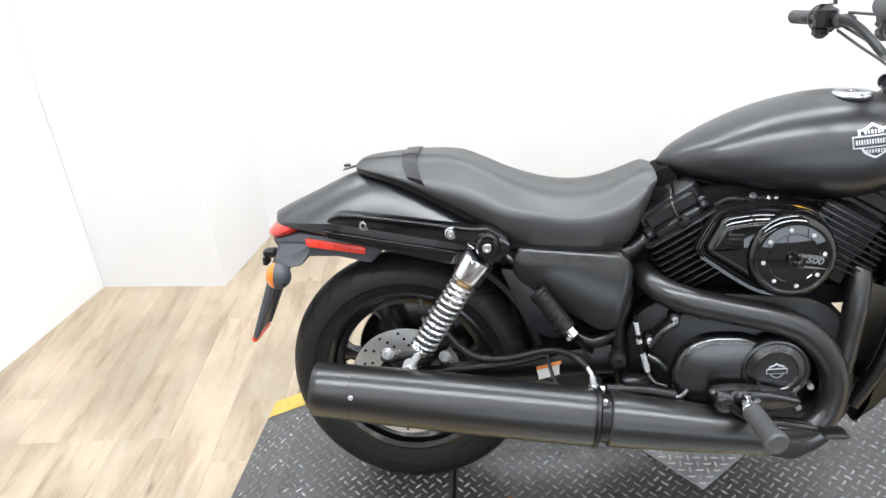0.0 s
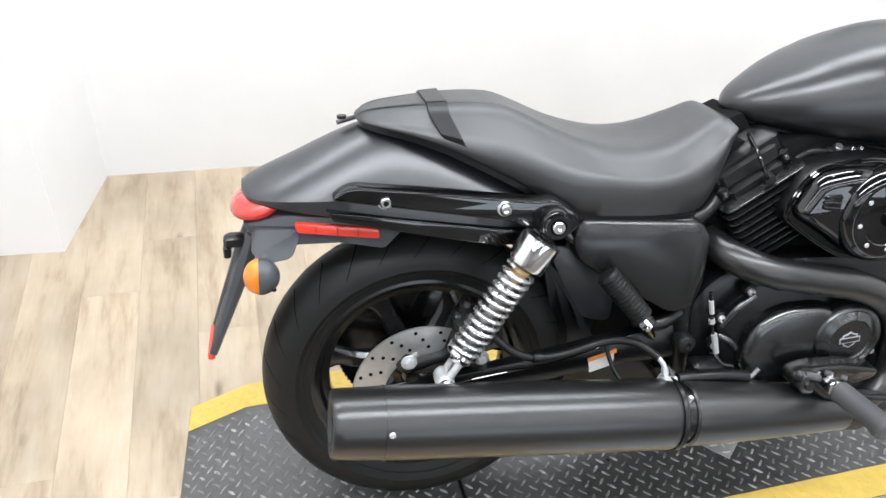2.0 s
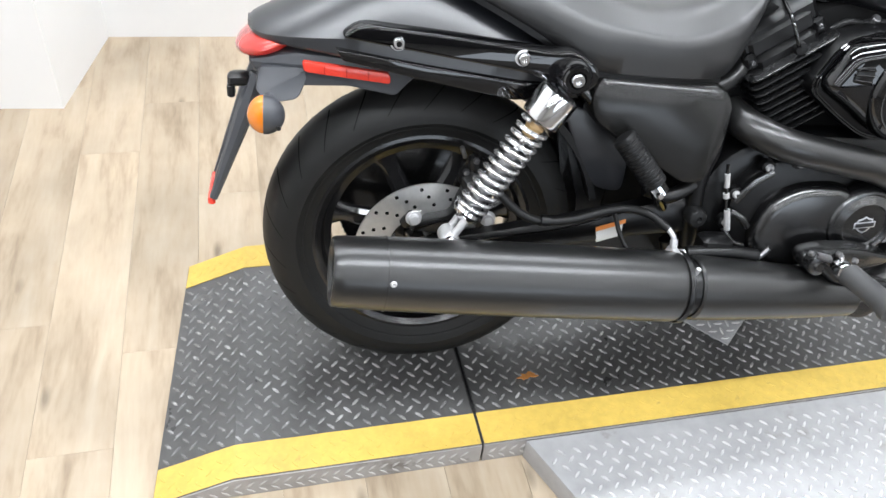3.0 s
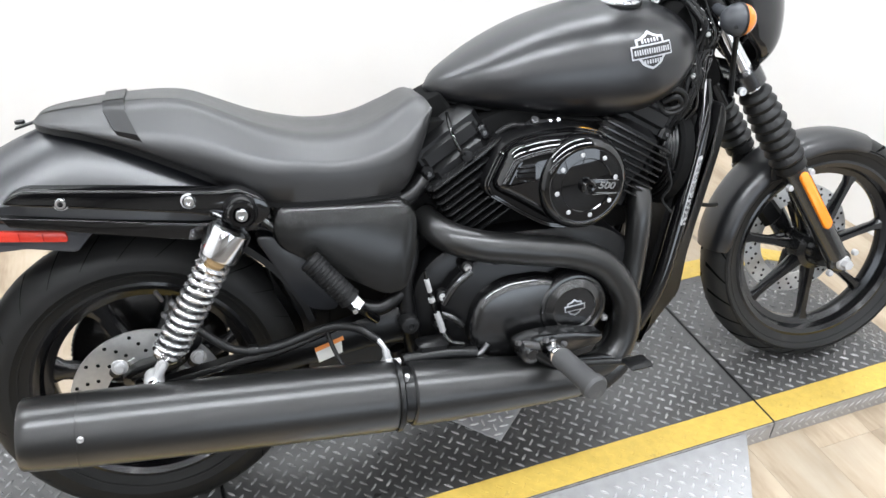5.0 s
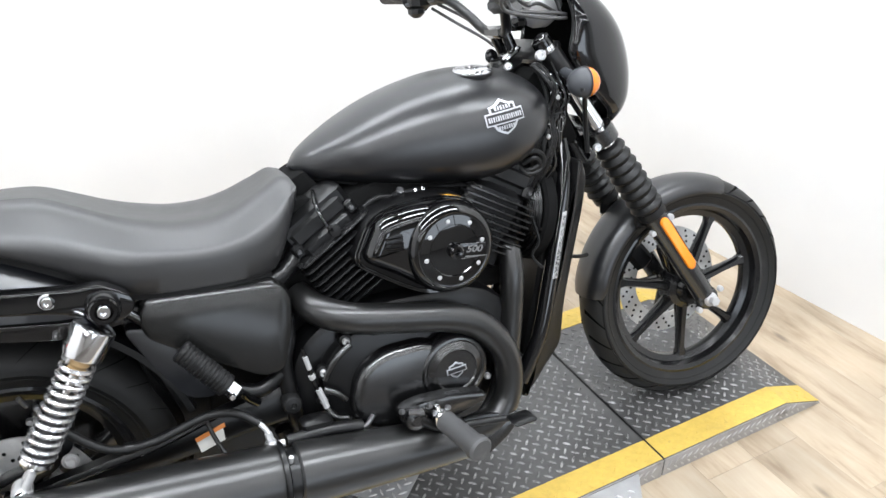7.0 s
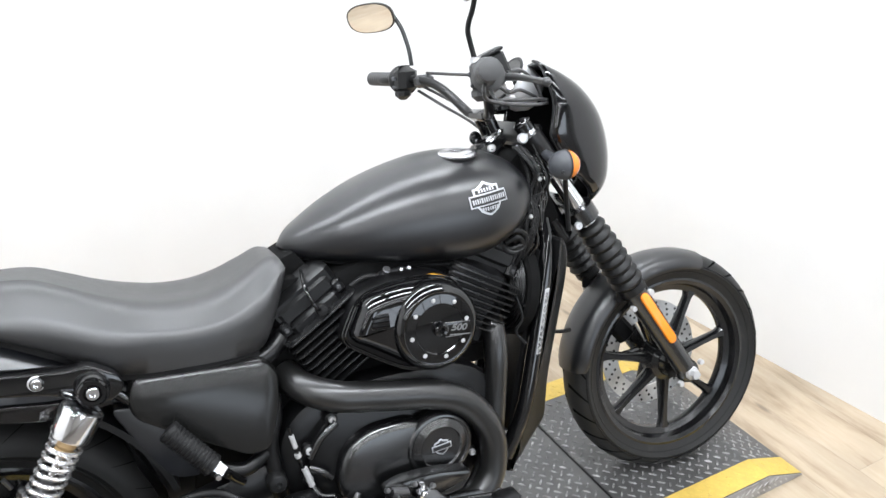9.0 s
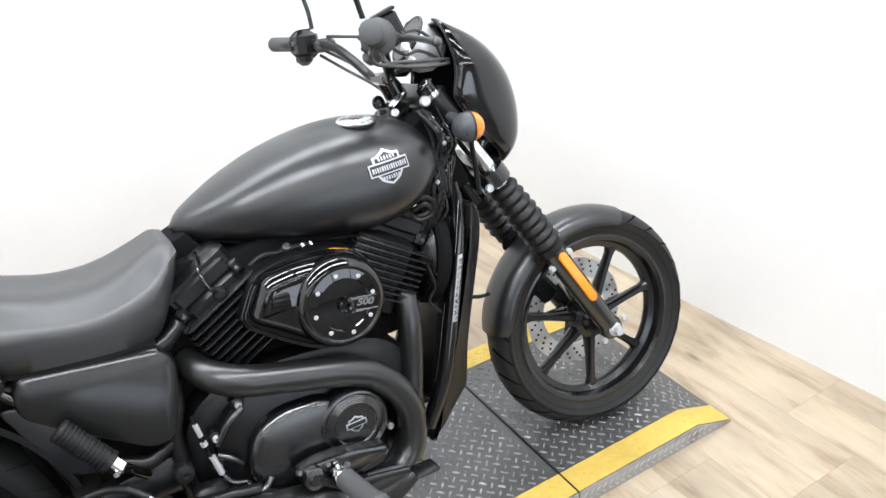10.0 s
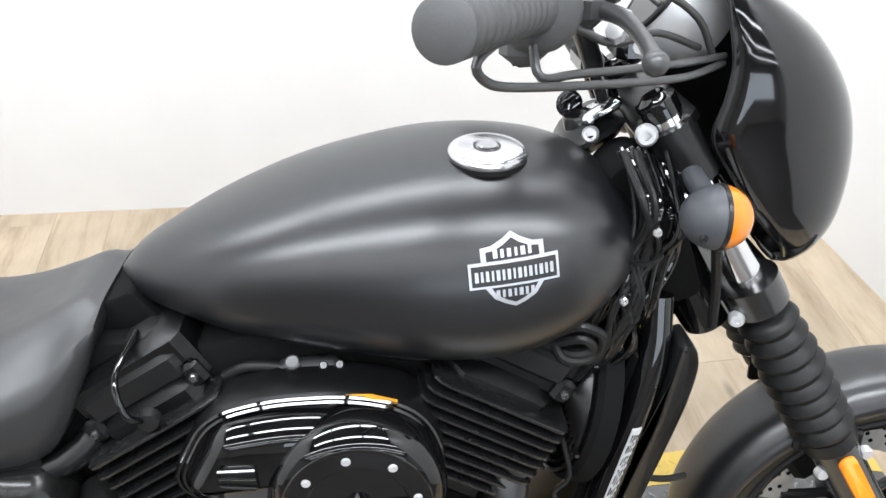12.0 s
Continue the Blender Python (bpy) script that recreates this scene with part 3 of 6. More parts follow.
WB, RAD = 1.52, 0.296
RAKE = math.atan(0.60)
LEG = Vector((math.sin(RAKE), 0, -math.cos(RAKE)))     # down along the fork
AXLE = Vector((WB, 0, RAD))
HEAD = Vector((-math.sin(RAKE), 0, math.cos(RAKE)))
PIVOT = AXLE + Vector((-math.cos(RAKE), 0, -math.sin(RAKE))) * 0.06
STEER = Matrix.Translation(AXLE + Vector((0.008, 0.016, -0.013))) @ pose(0, 0, 0, -5.3) @ Matrix.Rotation(radians(-5.2), 4, HEAD) @ Matrix.Translation(-AXLE)


def leg(z, y):
    """A point on the fork leg at height z."""
    return AXLE - LEG * ((z - RAD) / math.cos(RAKE)) + Vector((0, y, 0))


# -------- wheels
def wheel(name, m, wide, rim_r, spokes, spoke_w, turn, label, rad=RAD, cut=0.018, rubber=None):
    w = new(name)
    w.parent, w.matrix_basis = bike, m
    w["label"] = label
    h = wide / 2
    flange = rim_r
    prof = []
    for a in np.linspace(-100, 100, 25):       # tread and shoulders
        a = radians(a)
        prof.append((rad - h * 0.86 + h * 0.86 * math.cos(a), h * math.sin(a) * (1.0 if abs(a) < 1.4 else 0.99)))
    prof = [(flange - 0.006, -h * 0.66), (flange + 0.006, -h * 0.72), (flange + 0.02, -h * 0.84)] + [p for p in prof if p[0] > flange + 0.026] + [(flange + 0.02, h * 0.84), (flange + 0.006, h * 0.72), (flange - 0.006, h * 0.66)]
    part("tyre", Geo().lathe(prof, (0, 0, 0), (0, 1, 0), 72), rubber or RUBBER, w, "worn black tyre")
    # sidewall ridge, and tread grooves as surface strips with their shade in the colour
    part("sidewall_ring", Geo().lathe([(flange + 0.017, -h * 0.80), (flange + 0.0185, -h * 0.845), (flange + 0.0205, -h * 0.855), (flange + 0.022, -h * 0.84)], (0, 0, 0), (0, 1, 0), 72), RUBBER, w)
    for r0, k in ((flange + 0.030, 0.925), (flange + 0.036, 0.955)):
        part("sidewall_line", Geo().lathe([(r0 - 0.0012, -h * k + 0.002), (r0, -h * k - 0.0012), (r0 + 0.0012, -h * k + 0.002)], (0, 0, 0), (0, 1, 0), 72), RUBBER, w)
    g = Geo()
    n = 26
    for i in range(n):
        for sgn in (-1, 1):
            a0 = 2 * math.pi * (i + (0.5 if sgn > 0 else 0)) / n
            rows = []
            for t in np.linspace(0, 1, 9):
                lat = radians(10 + 58 * t) * sgn
                ang = a0 + 0.16 * t ** 1.4
                row = []
                for d in (-1, 1):
                    q = ang + d * (cut * (1 - 0.45 * t))
                    r = rad - h * 0.86 + h * 0.86 * math.cos(lat) + 0.0006
                    row.append((r * math.cos(q), h * math.sin(lat) * 1.004, r * math.sin(q)))
                rows.append(row)
            g.rings(rows, False, False)
    tagged(part("tread_pattern", g, GROOVE, w), kind="stuff")
    rw = h * 0.66
    part("rim", Geo().lathe([(flange, -rw), (flange + 0.002, -rw - 0.003), (flange - 0.004, -rw - 0.004), (flange - 0.014, -rw + 0.002), (flange - 0.020, -rw + 0.018), (flange - 0.034, -rw + 0.024),
                             (flange - 0.036, 0), (flange - 0.034, rw - 0.024), (flange - 0.020, rw - 0.018), (flange - 0.014, rw - 0.002), (flange, rw)], (0, 0, 0), (0, 1, 0), 72), WHEEL, w, "gloss black cast rim")
    part("hub", Geo().lathe([(0.012, -0.062), (0.03, -0.062), (0.034, -0.05), (0.036, -0.03), (0.05, -0.022), (0.052, 0.022), (0.036, 0.03), (0.034, 0.055), (0.012, 0.055)], (0, 0, 0), (0, 1, 0), 32), WHEEL, w)
    for i in range(spokes):
        a = radians(turn + 360 * i / spokes)
        d, s = Vector((math.cos(a), 0, math.sin(a))), Vector((-math.sin(a), 0, math.cos(a)))
        rings = []
        for r, k, y0 in ((0.040, 1.15, 0.02), (0.07, 0.95, 0.018), (0.12, 0.8, 0.014), (flange - 0.05, 0.85, 0.012), (flange - 0.028, 1.5, 0.012)):
            hw = spoke_w * k / 2
            rings.append([d * r + s * u * hw + Vector((0, y, 0)) for u, y in ((-1, -y0 * 0.5), (-0.55, -y0), (0.55, -y0), (1, -y0 * 0.5), (1, y0 * 0.5), (0.55, y0), (-0.55, y0), (-1, y0 * 0.5))])
        part("spoke", Geo().rings(rings), WHEEL, w)
    return w


def brake_disc(w, y, r_out, r_in, holes):
    s = 1 if y > 0 else -1
    d = part("brake_disc", Geo().lathe([(r_in, y - 0.0025), (r_out, y - 0.0025), (r_out, y + 0.0025), (r_in, y + 0.0025)], (0, 0, 0), (0, 1, 0), 64, closed=True), DISC, w, "drilled steel brake disc")
    # holes drawn as near-black plugs that carry the holes' shade
    g = Geo()
    for i in range(holes):
        for k, rr in enumerate((0.32, 0.58, 0.84)):
            a = 2 * math.pi * (i + k * 0.28) / holes
            r = r_in + (r_out - r_in) * rr
            g.disc((r * math.cos(a), y - 0.0032, r * math.sin(a)), (0, 1, 0), 0.0034, 0.0064, 10)
    tagged(part("drilling", g, DEEPBLACK, w), kind="stuff")
    for i in range(5):
        a = 2 * math.pi * i / 5 + 0.3
        g = Geo().tube([(0.034 * math.cos(a), y, 0.034 * math.sin(a)), ((r_in + 0.008) * math.cos(a + 0.25), y, (r_in + 0.008) * math.sin(a + 0.25))], 0.008, 8, smooth=1)
        part("disc_carrier", g, DISC if s < 0 else WHEEL, w)


rear = wheel("rear_wheel", Matrix.Translation((0.016, -0.004, 0.291)), 0.132, 0.202, 7, 0.040, 12, "black cast rear wheel with a wide tyre", 0.291, cut=0.005)
brake_disc(rear, -0.088, 0.132, 0.074, 17)
part("belt_pulley", Geo().lathe([(0.0, 0.075), (0.142, 0.075), (0.146, 0.078), (0.146, 0.098), (0.142, 0.101), (0.0, 0.101)], (0, 0, 0), (0, 1, 0), 60), WHEEL, rear)
g = Geo()
for i in range(84):
    a = 2 * math.pi * i / 84
    g.box((0.147 * math.cos(a), 0.088, 0.147 * math.sin(a)), (0.004, 0.02, 0.004), 0.001)
tagged(part("toothing", g, SOFT, rear), kind="stuff")
front = wheel("front_wheel", STEER @ Matrix.Translation(AXLE), 0.104, 0.217, 7, 0.024, 10, "black cast front wheel with seven thin spokes", 0.2810, 0.019, DUSTY)
brake_disc(front, 0.062, 0.140, 0.094, 26)

# -------- tank
TX = [0.582, 0.587, 0.60, 0.622, 0.65, 0.69, 0.75, 0.82, 0.89, 0.95, 1.0, 1.04, 1.075, 1.10, 1.115, 1.122]
T_TOP = [(0.582, 0.774), (0.600, 0.794), (0.622, 0.809), (0.685, 0.842), (0.776, 0.878), (0.873, 0.900), (0.938, 0.905), (1.0, 0.900), (1.05, 0.886), (1.09, 0.860), (1.122, 0.815)]
T_BOT = [(0.582, 0.768), (0.600, 0.752), (0.635, 0.738), (0.70, 0.722), (0.78, 0.706), (0.88, 0.690), (0.95, 0.686), (1.0, 0.694), (1.05, 0.718), (1.10, 0.762), (1.122, 0.80)]
T_WID = [(0.582, 0.004), (0.600, 0.034), (0.622, 0.055), (0.655, 0.077), (0.70, 0.104), (0.78, 0.128), (0.88, 0.146), (0.95, 0.149), (1.0, 0.145), (1.05, 0.131), (1.09, 0.102), (1.11, 0.07), (1.122, 0.012)]


def tank_ring(x, n=36):
    t, b, w = (smoothed(tab, [x])[0] for tab in (T_TOP, T_BOT, T_WID))
    mid = b + (t - b) * 0.44
    ring = []
    for a in np.linspace(0, 2 * math.pi, n, endpoint=False):
        c, s = math.cos(a), math.sin(a)
        p = 2.25 if s > 0 else 2.7
        k = (abs(c) ** p + abs(s) ** p) ** (-1 / p)
        ring.append((x, w * c * k, mid + ((t - mid) if s > 0 else (mid - b)) * s * k))
    return ring


TX = sorted({round(a + (b - a) * k / 4, 5) for a, b in zip(TX, TX[1:]) for k in range(5)})
tank = part("fuel_tank", Geo().rings([tank_ring(x, 56) for x in TX]), PAINT, bike, "matte black teardrop fuel tank", sharp=60)
seam = Geo().tube([(x, 0.6 * -smoothed(T_WID, [x])[0], smoothed(T_BOT, [x])[0] + 0.004) for x in (0.62, 0.7, 0.8, 0.9, 0.98)], 0.004, 8)
part("tank_seam", seam, ENGINE, tank)
cap = part("filler_cap", Geo().lathe([(0, 0.0108), (0.012, 0.0108), (0.030, 0.0104), (0.0365, 0.0092), (0.0395, 0.0066), (0.0402, 0.004), (0.0395, 0.0005), (0.034, -0.001)], (0, 0, 0), (0, 0, 1), 40), CAPMETAL, tank, "chrome fuel filler cap")
cap.matrix_basis = pose(0.958, -0.047, 0.8965, 5, 1, 0) @ Matrix.Scale(0.96, 4)
part("cap_lock", Geo().disc((0, 0, 0.0102), (0, 0, 1), 0.0105, 0.003, 20), CAPMETAL, cap)
part("cap_groove", Geo().lathe([(0.0115, 0.0112), (0.0140, 0.0112), (0.0140, 0.0090), (0.0115, 0.0090)], (0, 0, 0), (0, 0, 1), 32, closed=True), INK, cap)
part("cap_gasket", Geo().lathe([(0.0385, -0.004), (0.0412, -0.004), (0.0412, 0.0016), (0.0385, 0.0016)], (0, 0, 0), (0, 0, 1), 40, closed=True), SOFT, cap)


def tank_side(x, z, off=0.0):
    """A point on the right flank of the tank."""
    t, b, w = (smoothed(tab, [x])[0] for tab in (T_TOP, T_BOT, T_WID))
    mid = b + (t - b) * 0.44
    s = (z - mid) / ((t - mid) if z > mid else (mid - b))
    p = 2.25 if s > 0 else 2.7
    return Vector((x, -w * max(0.0, 1 - abs(s) ** p) ** (1 / p) - off, z))


def flank_patch(outline, off):
    """A thin shape that follows the flank of the tank."""
    g = Geo()
    c = sum((Vector(p) for p in outline), Vector((0, 0))) / len(outline)
    rings = []
    for k in (1.0, 0.75, 0.5, 0.25, 0.02):
        rings.append([tank_side(c.x + (p[0] - c.x) * k, c.y + (p[1] - c.y) * k, off) for p in outline])
    base = [tank_side(p[0], p[1], off - 0.0012) for p in outline]
    return g.rings([base] + rings, True)


# the badge: a bar across a shield, drawn as plain shapes
BX, BZ, BT = 0.971, 0.821, radians(4)
BK = 0.89


def badge_point(u, v):
    u, v = u * BK, v * BK
    return (BX + u * math.cos(BT) - v * math.sin(BT), BZ + u * math.sin(BT) + v * math.cos(BT))


def badge_shape(pts):
    out = []
    n = len(pts)
    for i in range(n):
        a, b = Vector(pts[i]), Vector(pts[(i + 1) % n])
        for s in (0, 0.34, 0.67):
            out.append(badge_point(*(a + (b - a) * s)))
    return out


shield = [(-0.033, 0.013), (-0.033, 0.025), (-0.022, 0.026), (-0.010, 0.031), (0, 0.037), (0.010, 0.031), (0.022, 0.026), (0.033, 0.025), (0.033, 0.013),
          (0.031, -0.013), (0.022, -0.026), (0.010, -0.033), (0, -0.037), (-0.010, -0.033), (-0.022, -0.026), (-0.031, -0.013)]
bar = [(-0.047, 0.013), (0.047, 0.013), (0.047, -0.013), (-0.047, -0.013)]
badge = part("tank_badge", flank_patch(badge_shape(shield), 0.0012), SILVER, tank, "silver shield badge with a bar across")
part("badge_field", flank_patch(badge_shape([(u * 0.84, v * 0.86) for u, v in shield]), 0.0020), INK, badge)
part("badge_bar", flank_patch(badge_shape(bar), 0.0030), SILVER, badge)
part("badge_bar_field", flank_patch(badge_shape([(u * 0.94, v * 0.78) for u, v in bar]), 0.0038), INK, badge)
for v, us, hgt in ((0.0, np.linspace(-0.039, 0.039, 15), 0.0100), (0.0195, np.linspace(-0.018, 0.018, 6), 0.0075), (-0.0205, np.linspace(-0.018, 0.018, 7), 0.0080)):
    for k, u in enumerate(us):
        w = (us[1] - us[0]) * (0.66, 0.40, 0.58, 0.48)[(k * 3) % 4]
        part("badge_stroke", flank_patch(badge_shape([(u - w / 2, v - hgt / 2), (u + w / 2, v - hgt / 2), (u + w / 2, v + hgt / 2), (u - w / 2, v + hgt / 2)]), 0.0046 if v == 0 else 0.0028), SILVER, badge)

# -------- seat
S_TOP = [(-0.078, 0.788), (-0.066, 0.798), (-0.045, 0.804), (0.0, 0.808), (0.06, 0.811), (0.12, 0.810), (0.165, 0.803), (0.215, 0.780), (0.26, 0.757), (0.31, 0.737), (0.364, 0.723), (0.42, 0.721), (0.47, 0.731), (0.515, 0.749), (0.552, 0.765), (0.572, 0.760)]
S_BOT = [(-0.078, 0.786), (-0.05, 0.781), (0.0, 0.770), (0.06, 0.748), (0.11, 0.722), (0.165, 0.692), (0.21, 0.664), (0.25, 0.638), (0.29, 0.627), (0.374, 0.620), (0.45, 0.614), (0.505, 0.614), (0.528, 0.640), (0.556, 0.70), (0.572, 0.742)]
S_WID = [(-0.078, 0.02), (-0.066, 0.045), (-0.045, 0.064), (0.0, 0.084), (0.06, 0.100), (0.12, 0.110), (0.18, 0.118), (0.25, 0.132), (0.31, 0.140), (0.374, 0.142), (0.43, 0.138), (0.48, 0.128), (0.53, 0.110), (0.572, 0.09)]
SX = [-0.078, -0.074, -0.066, -0.045, -0.02, 0.02, 0.06, 0.10, 0.14, 0.18, 0.22, 0.26, 0.30, 0.34, 0.38, 0.42, 0.46, 0.50, 0.525, 0.545, 0.562, 0.572]


def seat_ring(x, grow=0.0):
    """Upright lower flank, a soft crease, an upper flank that leans in, and a gently dished top."""
    t, b, w = (smoothed(tab, [x])[0] for tab in (S_TOP, S_BOT, S_WID))
    t, w = t + grow, w + grow
    tall = t - b
    dish = 0.002 * math.exp(-((x - 0.38) / 0.11) ** 2)
    f, ke = (float(np.interp(x, (-0.08, 0.06, 0.20, 0.33, 0.50, 0.57), v)) for v in ((0.22, 0.22, 0.40, 0.60, 0.56, 0.5), (0.50, 0.60, 0.68, 0.78, 0.78, 0.7)))
    c, soft = b + tall * f, tall * 0.07
    e = (w * ke, t - tall * 0.15)
    half = [(0.0, b), (w * 0.5, b), (w * 0.9, b + 0.001), (w * 0.975, b + tall * 0.05), (w * 0.995, b + (c - b) * 0.55), (w, c - soft), (w * 0.985, c + soft)]
    for k in (0.33, 0.62, 0.86, 0.97):
        half.append((w * 0.985 + (e[0] - w * 0.985) * k, c + soft + (e[1] - c - soft) * k))
    half += [(w * (ke - 0.06), t - tall * 0.085), (w * (ke - 0.15), t - tall * 0.028 + dish * 0.3), (w * (ke - 0.25), t + dish * 0.8), (w * 0.40, t + dish), (w * 0.26, t + dish * 0.6), (w * 0.13, t + dish * 0.15), (0.0, t)]
    return [(x, -y, q) for y, q in half] + [(x, y, q) for y, q in half[-2:0:-1]]


SXF = sorted({round(a + (b - a) * k / 3, 5) for a, b in zip(SX, SX[1:]) for k in range(4)})
seat = part("seat", Geo().rings([seat_ring(x) for x in SXF]), VINYL, bike, "black vinyl two-up seat", sharp=60)


# the strap across the seat
rows = []
for i in range(3, 27):
    a, b = seat_ring(0.035, 0.0015), seat_ring(0.068, 0.0015)
    k = i % len(a)
    lean = 0.55 * max(0.0, 0.80 - a[k][2])
    rows.append([Vector(a[k]) + Vector((lean, 0, 0)), Vector(b[k]) + Vector((lean, 0, 0))])
outer = [[p + Vector((0, math.copysign(0.002, p.y), 0.0025)) for p in r] for r in rows]
g = Geo().rings([[r[0], o[0], o[1], r[1]] for r, o in zip(rows, outer)])
part("seat_strap", g, PLASTIC, seat, "black passenger strap across the seat")
part("seat_base", Geo().rings([[(x, y, z - 0.008) for x, y, z in ((x, -smoothed(S_WID, [x])[0] * 0.93, smoothed(S_BOT, [x])[0]), (x, smoothed(S_WID, [x])[0] * 0.93, smoothed(S_BOT, [x])[0]))] +
                                [(x, smoothed(S_WID, [x])[0] * 0.93, smoothed(S_BOT, [x])[0] + 0.004), (x, -smoothed(S_WID, [x])[0] * 0.93, smoothed(S_BOT, [x])[0] + 0.004)] for x in SX[1:18]]), ENGINE, seat)

# -------- rear fender
F_TOP = [(-0.272, 0.685), (-0.262, 0.693), (-0.22, 0.712), (-0.181, 0.729), (-0.102, 0.764), (-0.043, 0.780), (0.03, 0.770), (0.12, 0.735), (0.20, 0.690), (0.25, 0.650)]
F_BOT = [(-0.272, 0.676), (-0.25, 0.668), (-0.225, 0.664), (-0.136, 0.650), (-0.016, 0.624), (0.129, 0.602), (0.25, 0.596)]
F_WID = [(-0.272, 0.022), (-0.262, 0.05), (-0.235, 0.075), (-0.18, 0.093), (-0.10, 0.104), (0.0, 0.110), (0.12, 0.114), (0.25, 0.118)]
FX = [-0.272, -0.269, -0.262, -0.25, -0.23, -0.2, -0.16, -0.12, -0.08, -0.04, 0.0, 0.05, 0.1, 0.15, 0.2, 0.25]


def fender_ring(x):
    t, b, w = (smoothed(tab, [x])[0] for tab in (F_TOP, F_BOT, F_WID))
    z = b + (t - b) * 0.28
    half = [(0.0, b + 0.012), (w * 0.7, b + 0.010), (w * 0.97, b), (w, b + 0.004)]
    lo = radians(38)
    for a in np.linspace(lo, math.pi / 2, 12):
        half.append((w * math.cos(a) / math.cos(lo), z + (t - z) * (math.sin(a) - math.sin(lo)) / (1 - math.sin(lo))))
    return [(x, -y, q) for y, q in half] + [(x, y, q) for y, q in half[-2:0:-1]]


fender = part("rear_fender", Geo().rings([fender_ring(x) for x in sorted({round(a + (b - a) * k / 3, 5) for a, b in zip(FX, FX[1:]) for k in range(4)})]), FPAINT, bike, "satin black rear fender", sharp=26)
part("seat_tab", Geo().box((-0.092, 0, 0.781), (0.035, 0.02, 0.003), 0.001, Matrix.Rotation(radians(-14), 3, "Y")).disc((-0.10, 0, 0.784), (0, 0, 1), 0.008, 0.005), ENGINE, fender)

# glossy strut along the fender, both sides
STRUT = rounded([(-0.134, 0.686), (-0.105, 0.707), (0.03, 0.692), (0.192, 0.673), (0.222, 0.676), (0.262, 0.650), (0.270, 0.626), (0.245, 0.603), (0.205, 0.618), (0.154, 0.637), (-0.064, 0.671)],
                [0.012, 0.02, 0.02, 0.02, 0.012, 0.02, 0.02, 0.02, 0.01, 0.02, 0.02])


def strut_y(x, z):
    return -0.14 * max(0.0, x + 0.05) if x < 0.22 else -0.0378


for s in (-1, 1):
    g = Geo().plate(STRUT, -0.094, -0.122, 0.005, strut_y)
    if s > 0:
        g.moved(Matrix.Diagonal((1, -1, 1, 1)))
    st = part("fender_strut", g, GLOSS, bike, "gloss black fender strut")
    if s < 0:
        for x, z, y in ((-0.047, 0.679, -0.121), (0.143, 0.662, -0.148)):
            part("washer", Geo().disc((x, y + 0.001, z), (0, -1, 0), 0.0130, 0.003, 24), ALLOY, st)
            bolt(st, (x, y - 0.001, z), 0.0105, 0.010)
part("under_fender", Geo().plate([(-0.14, 0.666), (0.0, 0.640), (0.15, 0.615), (0.245, 0.607), (0.245, 0.590), (0.14, 0.585), (0.0, 0.615), (-0.13, 0.648)], -0.06, -0.117, 0.003, lambda x, z: -0.07 * max(0.0, x)), GLOSS, bike)

# -------- tail bracket, lamps and plate holder
TAIL = rounded([(-0.200, 0.652), (-0.274, 0.637), (-0.272, 0.630), (-0.258, 0.610), (-0.196, 0.597), (-0.121, 0.598), (-0.046, 0.580), (-0.005, 0.622), (-0.10, 0.642)], 0.008)
g = Geo().plate(TAIL, 0.0, -0.090, 0.006, lambda x, z: 0.22 * max(0.0, -0.16 - x))
g2 = Geo().plate(TAIL, 0.0, -0.090, 0.006, lambda x, z: 0.22 * max(0.0, -0.16 - x)).moved(Matrix.Diagonal((1, -1, 1, 1)))
tail = part("tail_bracket", g.add(g2.v, g2.f), GREYPLASTIC, bike, "dark grey plastic tail bracket")
REFL = rounded([(-0.192, 0.641), (-0.056, 0.621), (-0.054, 0.603), (-0.190, 0.623)], 0.007)
ref = part("side_reflector", Geo().plate(REFL, -0.088, -0.096, 0.002, lambda x, z: 0.22 * max(0.0, -0.16 - x)), REDREF, tail, "red side reflector")
for u in (0.25, 0.5, 0.75):
    x = -0.192 + 0.136 * u
    part("reflector_rib", Geo().box((x, -0.0965, 0.632 - 0.019 * u), (0.0015, 0.001, 0.014), 0.0003), RED, ref)
part("tail_lamp", Geo().ball((-0.243, 0, 0.656), (0.054, 0.082, 0.022), 28, 14, Matrix.Rotation(radians(-16), 3, "Y")), RED, tail, "red tail lamp lens")
HOLD = [(-0.262, 0.606), (-0.289, 0.540), (-0.352, 0.388)]
rows = []
for (x, z), w in zip(spline([(*p, 0) for p in HOLD], 5) and [(p.x, p.y) for p in spline([(*p, 0) for p in HOLD], 5)], np.linspace(0.034, 0.05, 11)):
    rows.append([(x - 0.003, -w, z), (x + 0.003, -w, z), (x + 0.003, w, z), (x - 0.003, w, z)])
holder = part("plate_holder", Geo().rings(rows), PLASTIC, bike, "black plastic licence plate holder")
part("holder_rib", Geo().tube([(-0.262, -0.036, 0.604), (-0.285, -0.042, 0.545), (-0.350, -0.051, 0.39)], [0.012, 0.016, 0.007], 8).tube([(-0.262, 0.036, 0.604), (-0.285, 0.042, 0.545), (-0.350, 0.051, 0.39)], [0.012, 0.016, 0.007], 8), GREYPLASTIC, holder)
part("holder_reflector", Geo().box((-0.354, 0, 0.384), (0.012, 0.106, 0.016), 0.003), REDREF, holder, "red reflector at the holder's foot")
part("plate_lamp", Geo().box((-0.292, -0.03, 0.594), (0.036, 0.03, 0.020), 0.005).box((-0.306, -0.03, 0.576), (0.012, 0.03, 0.022), 0.003), PLASTIC, holder)


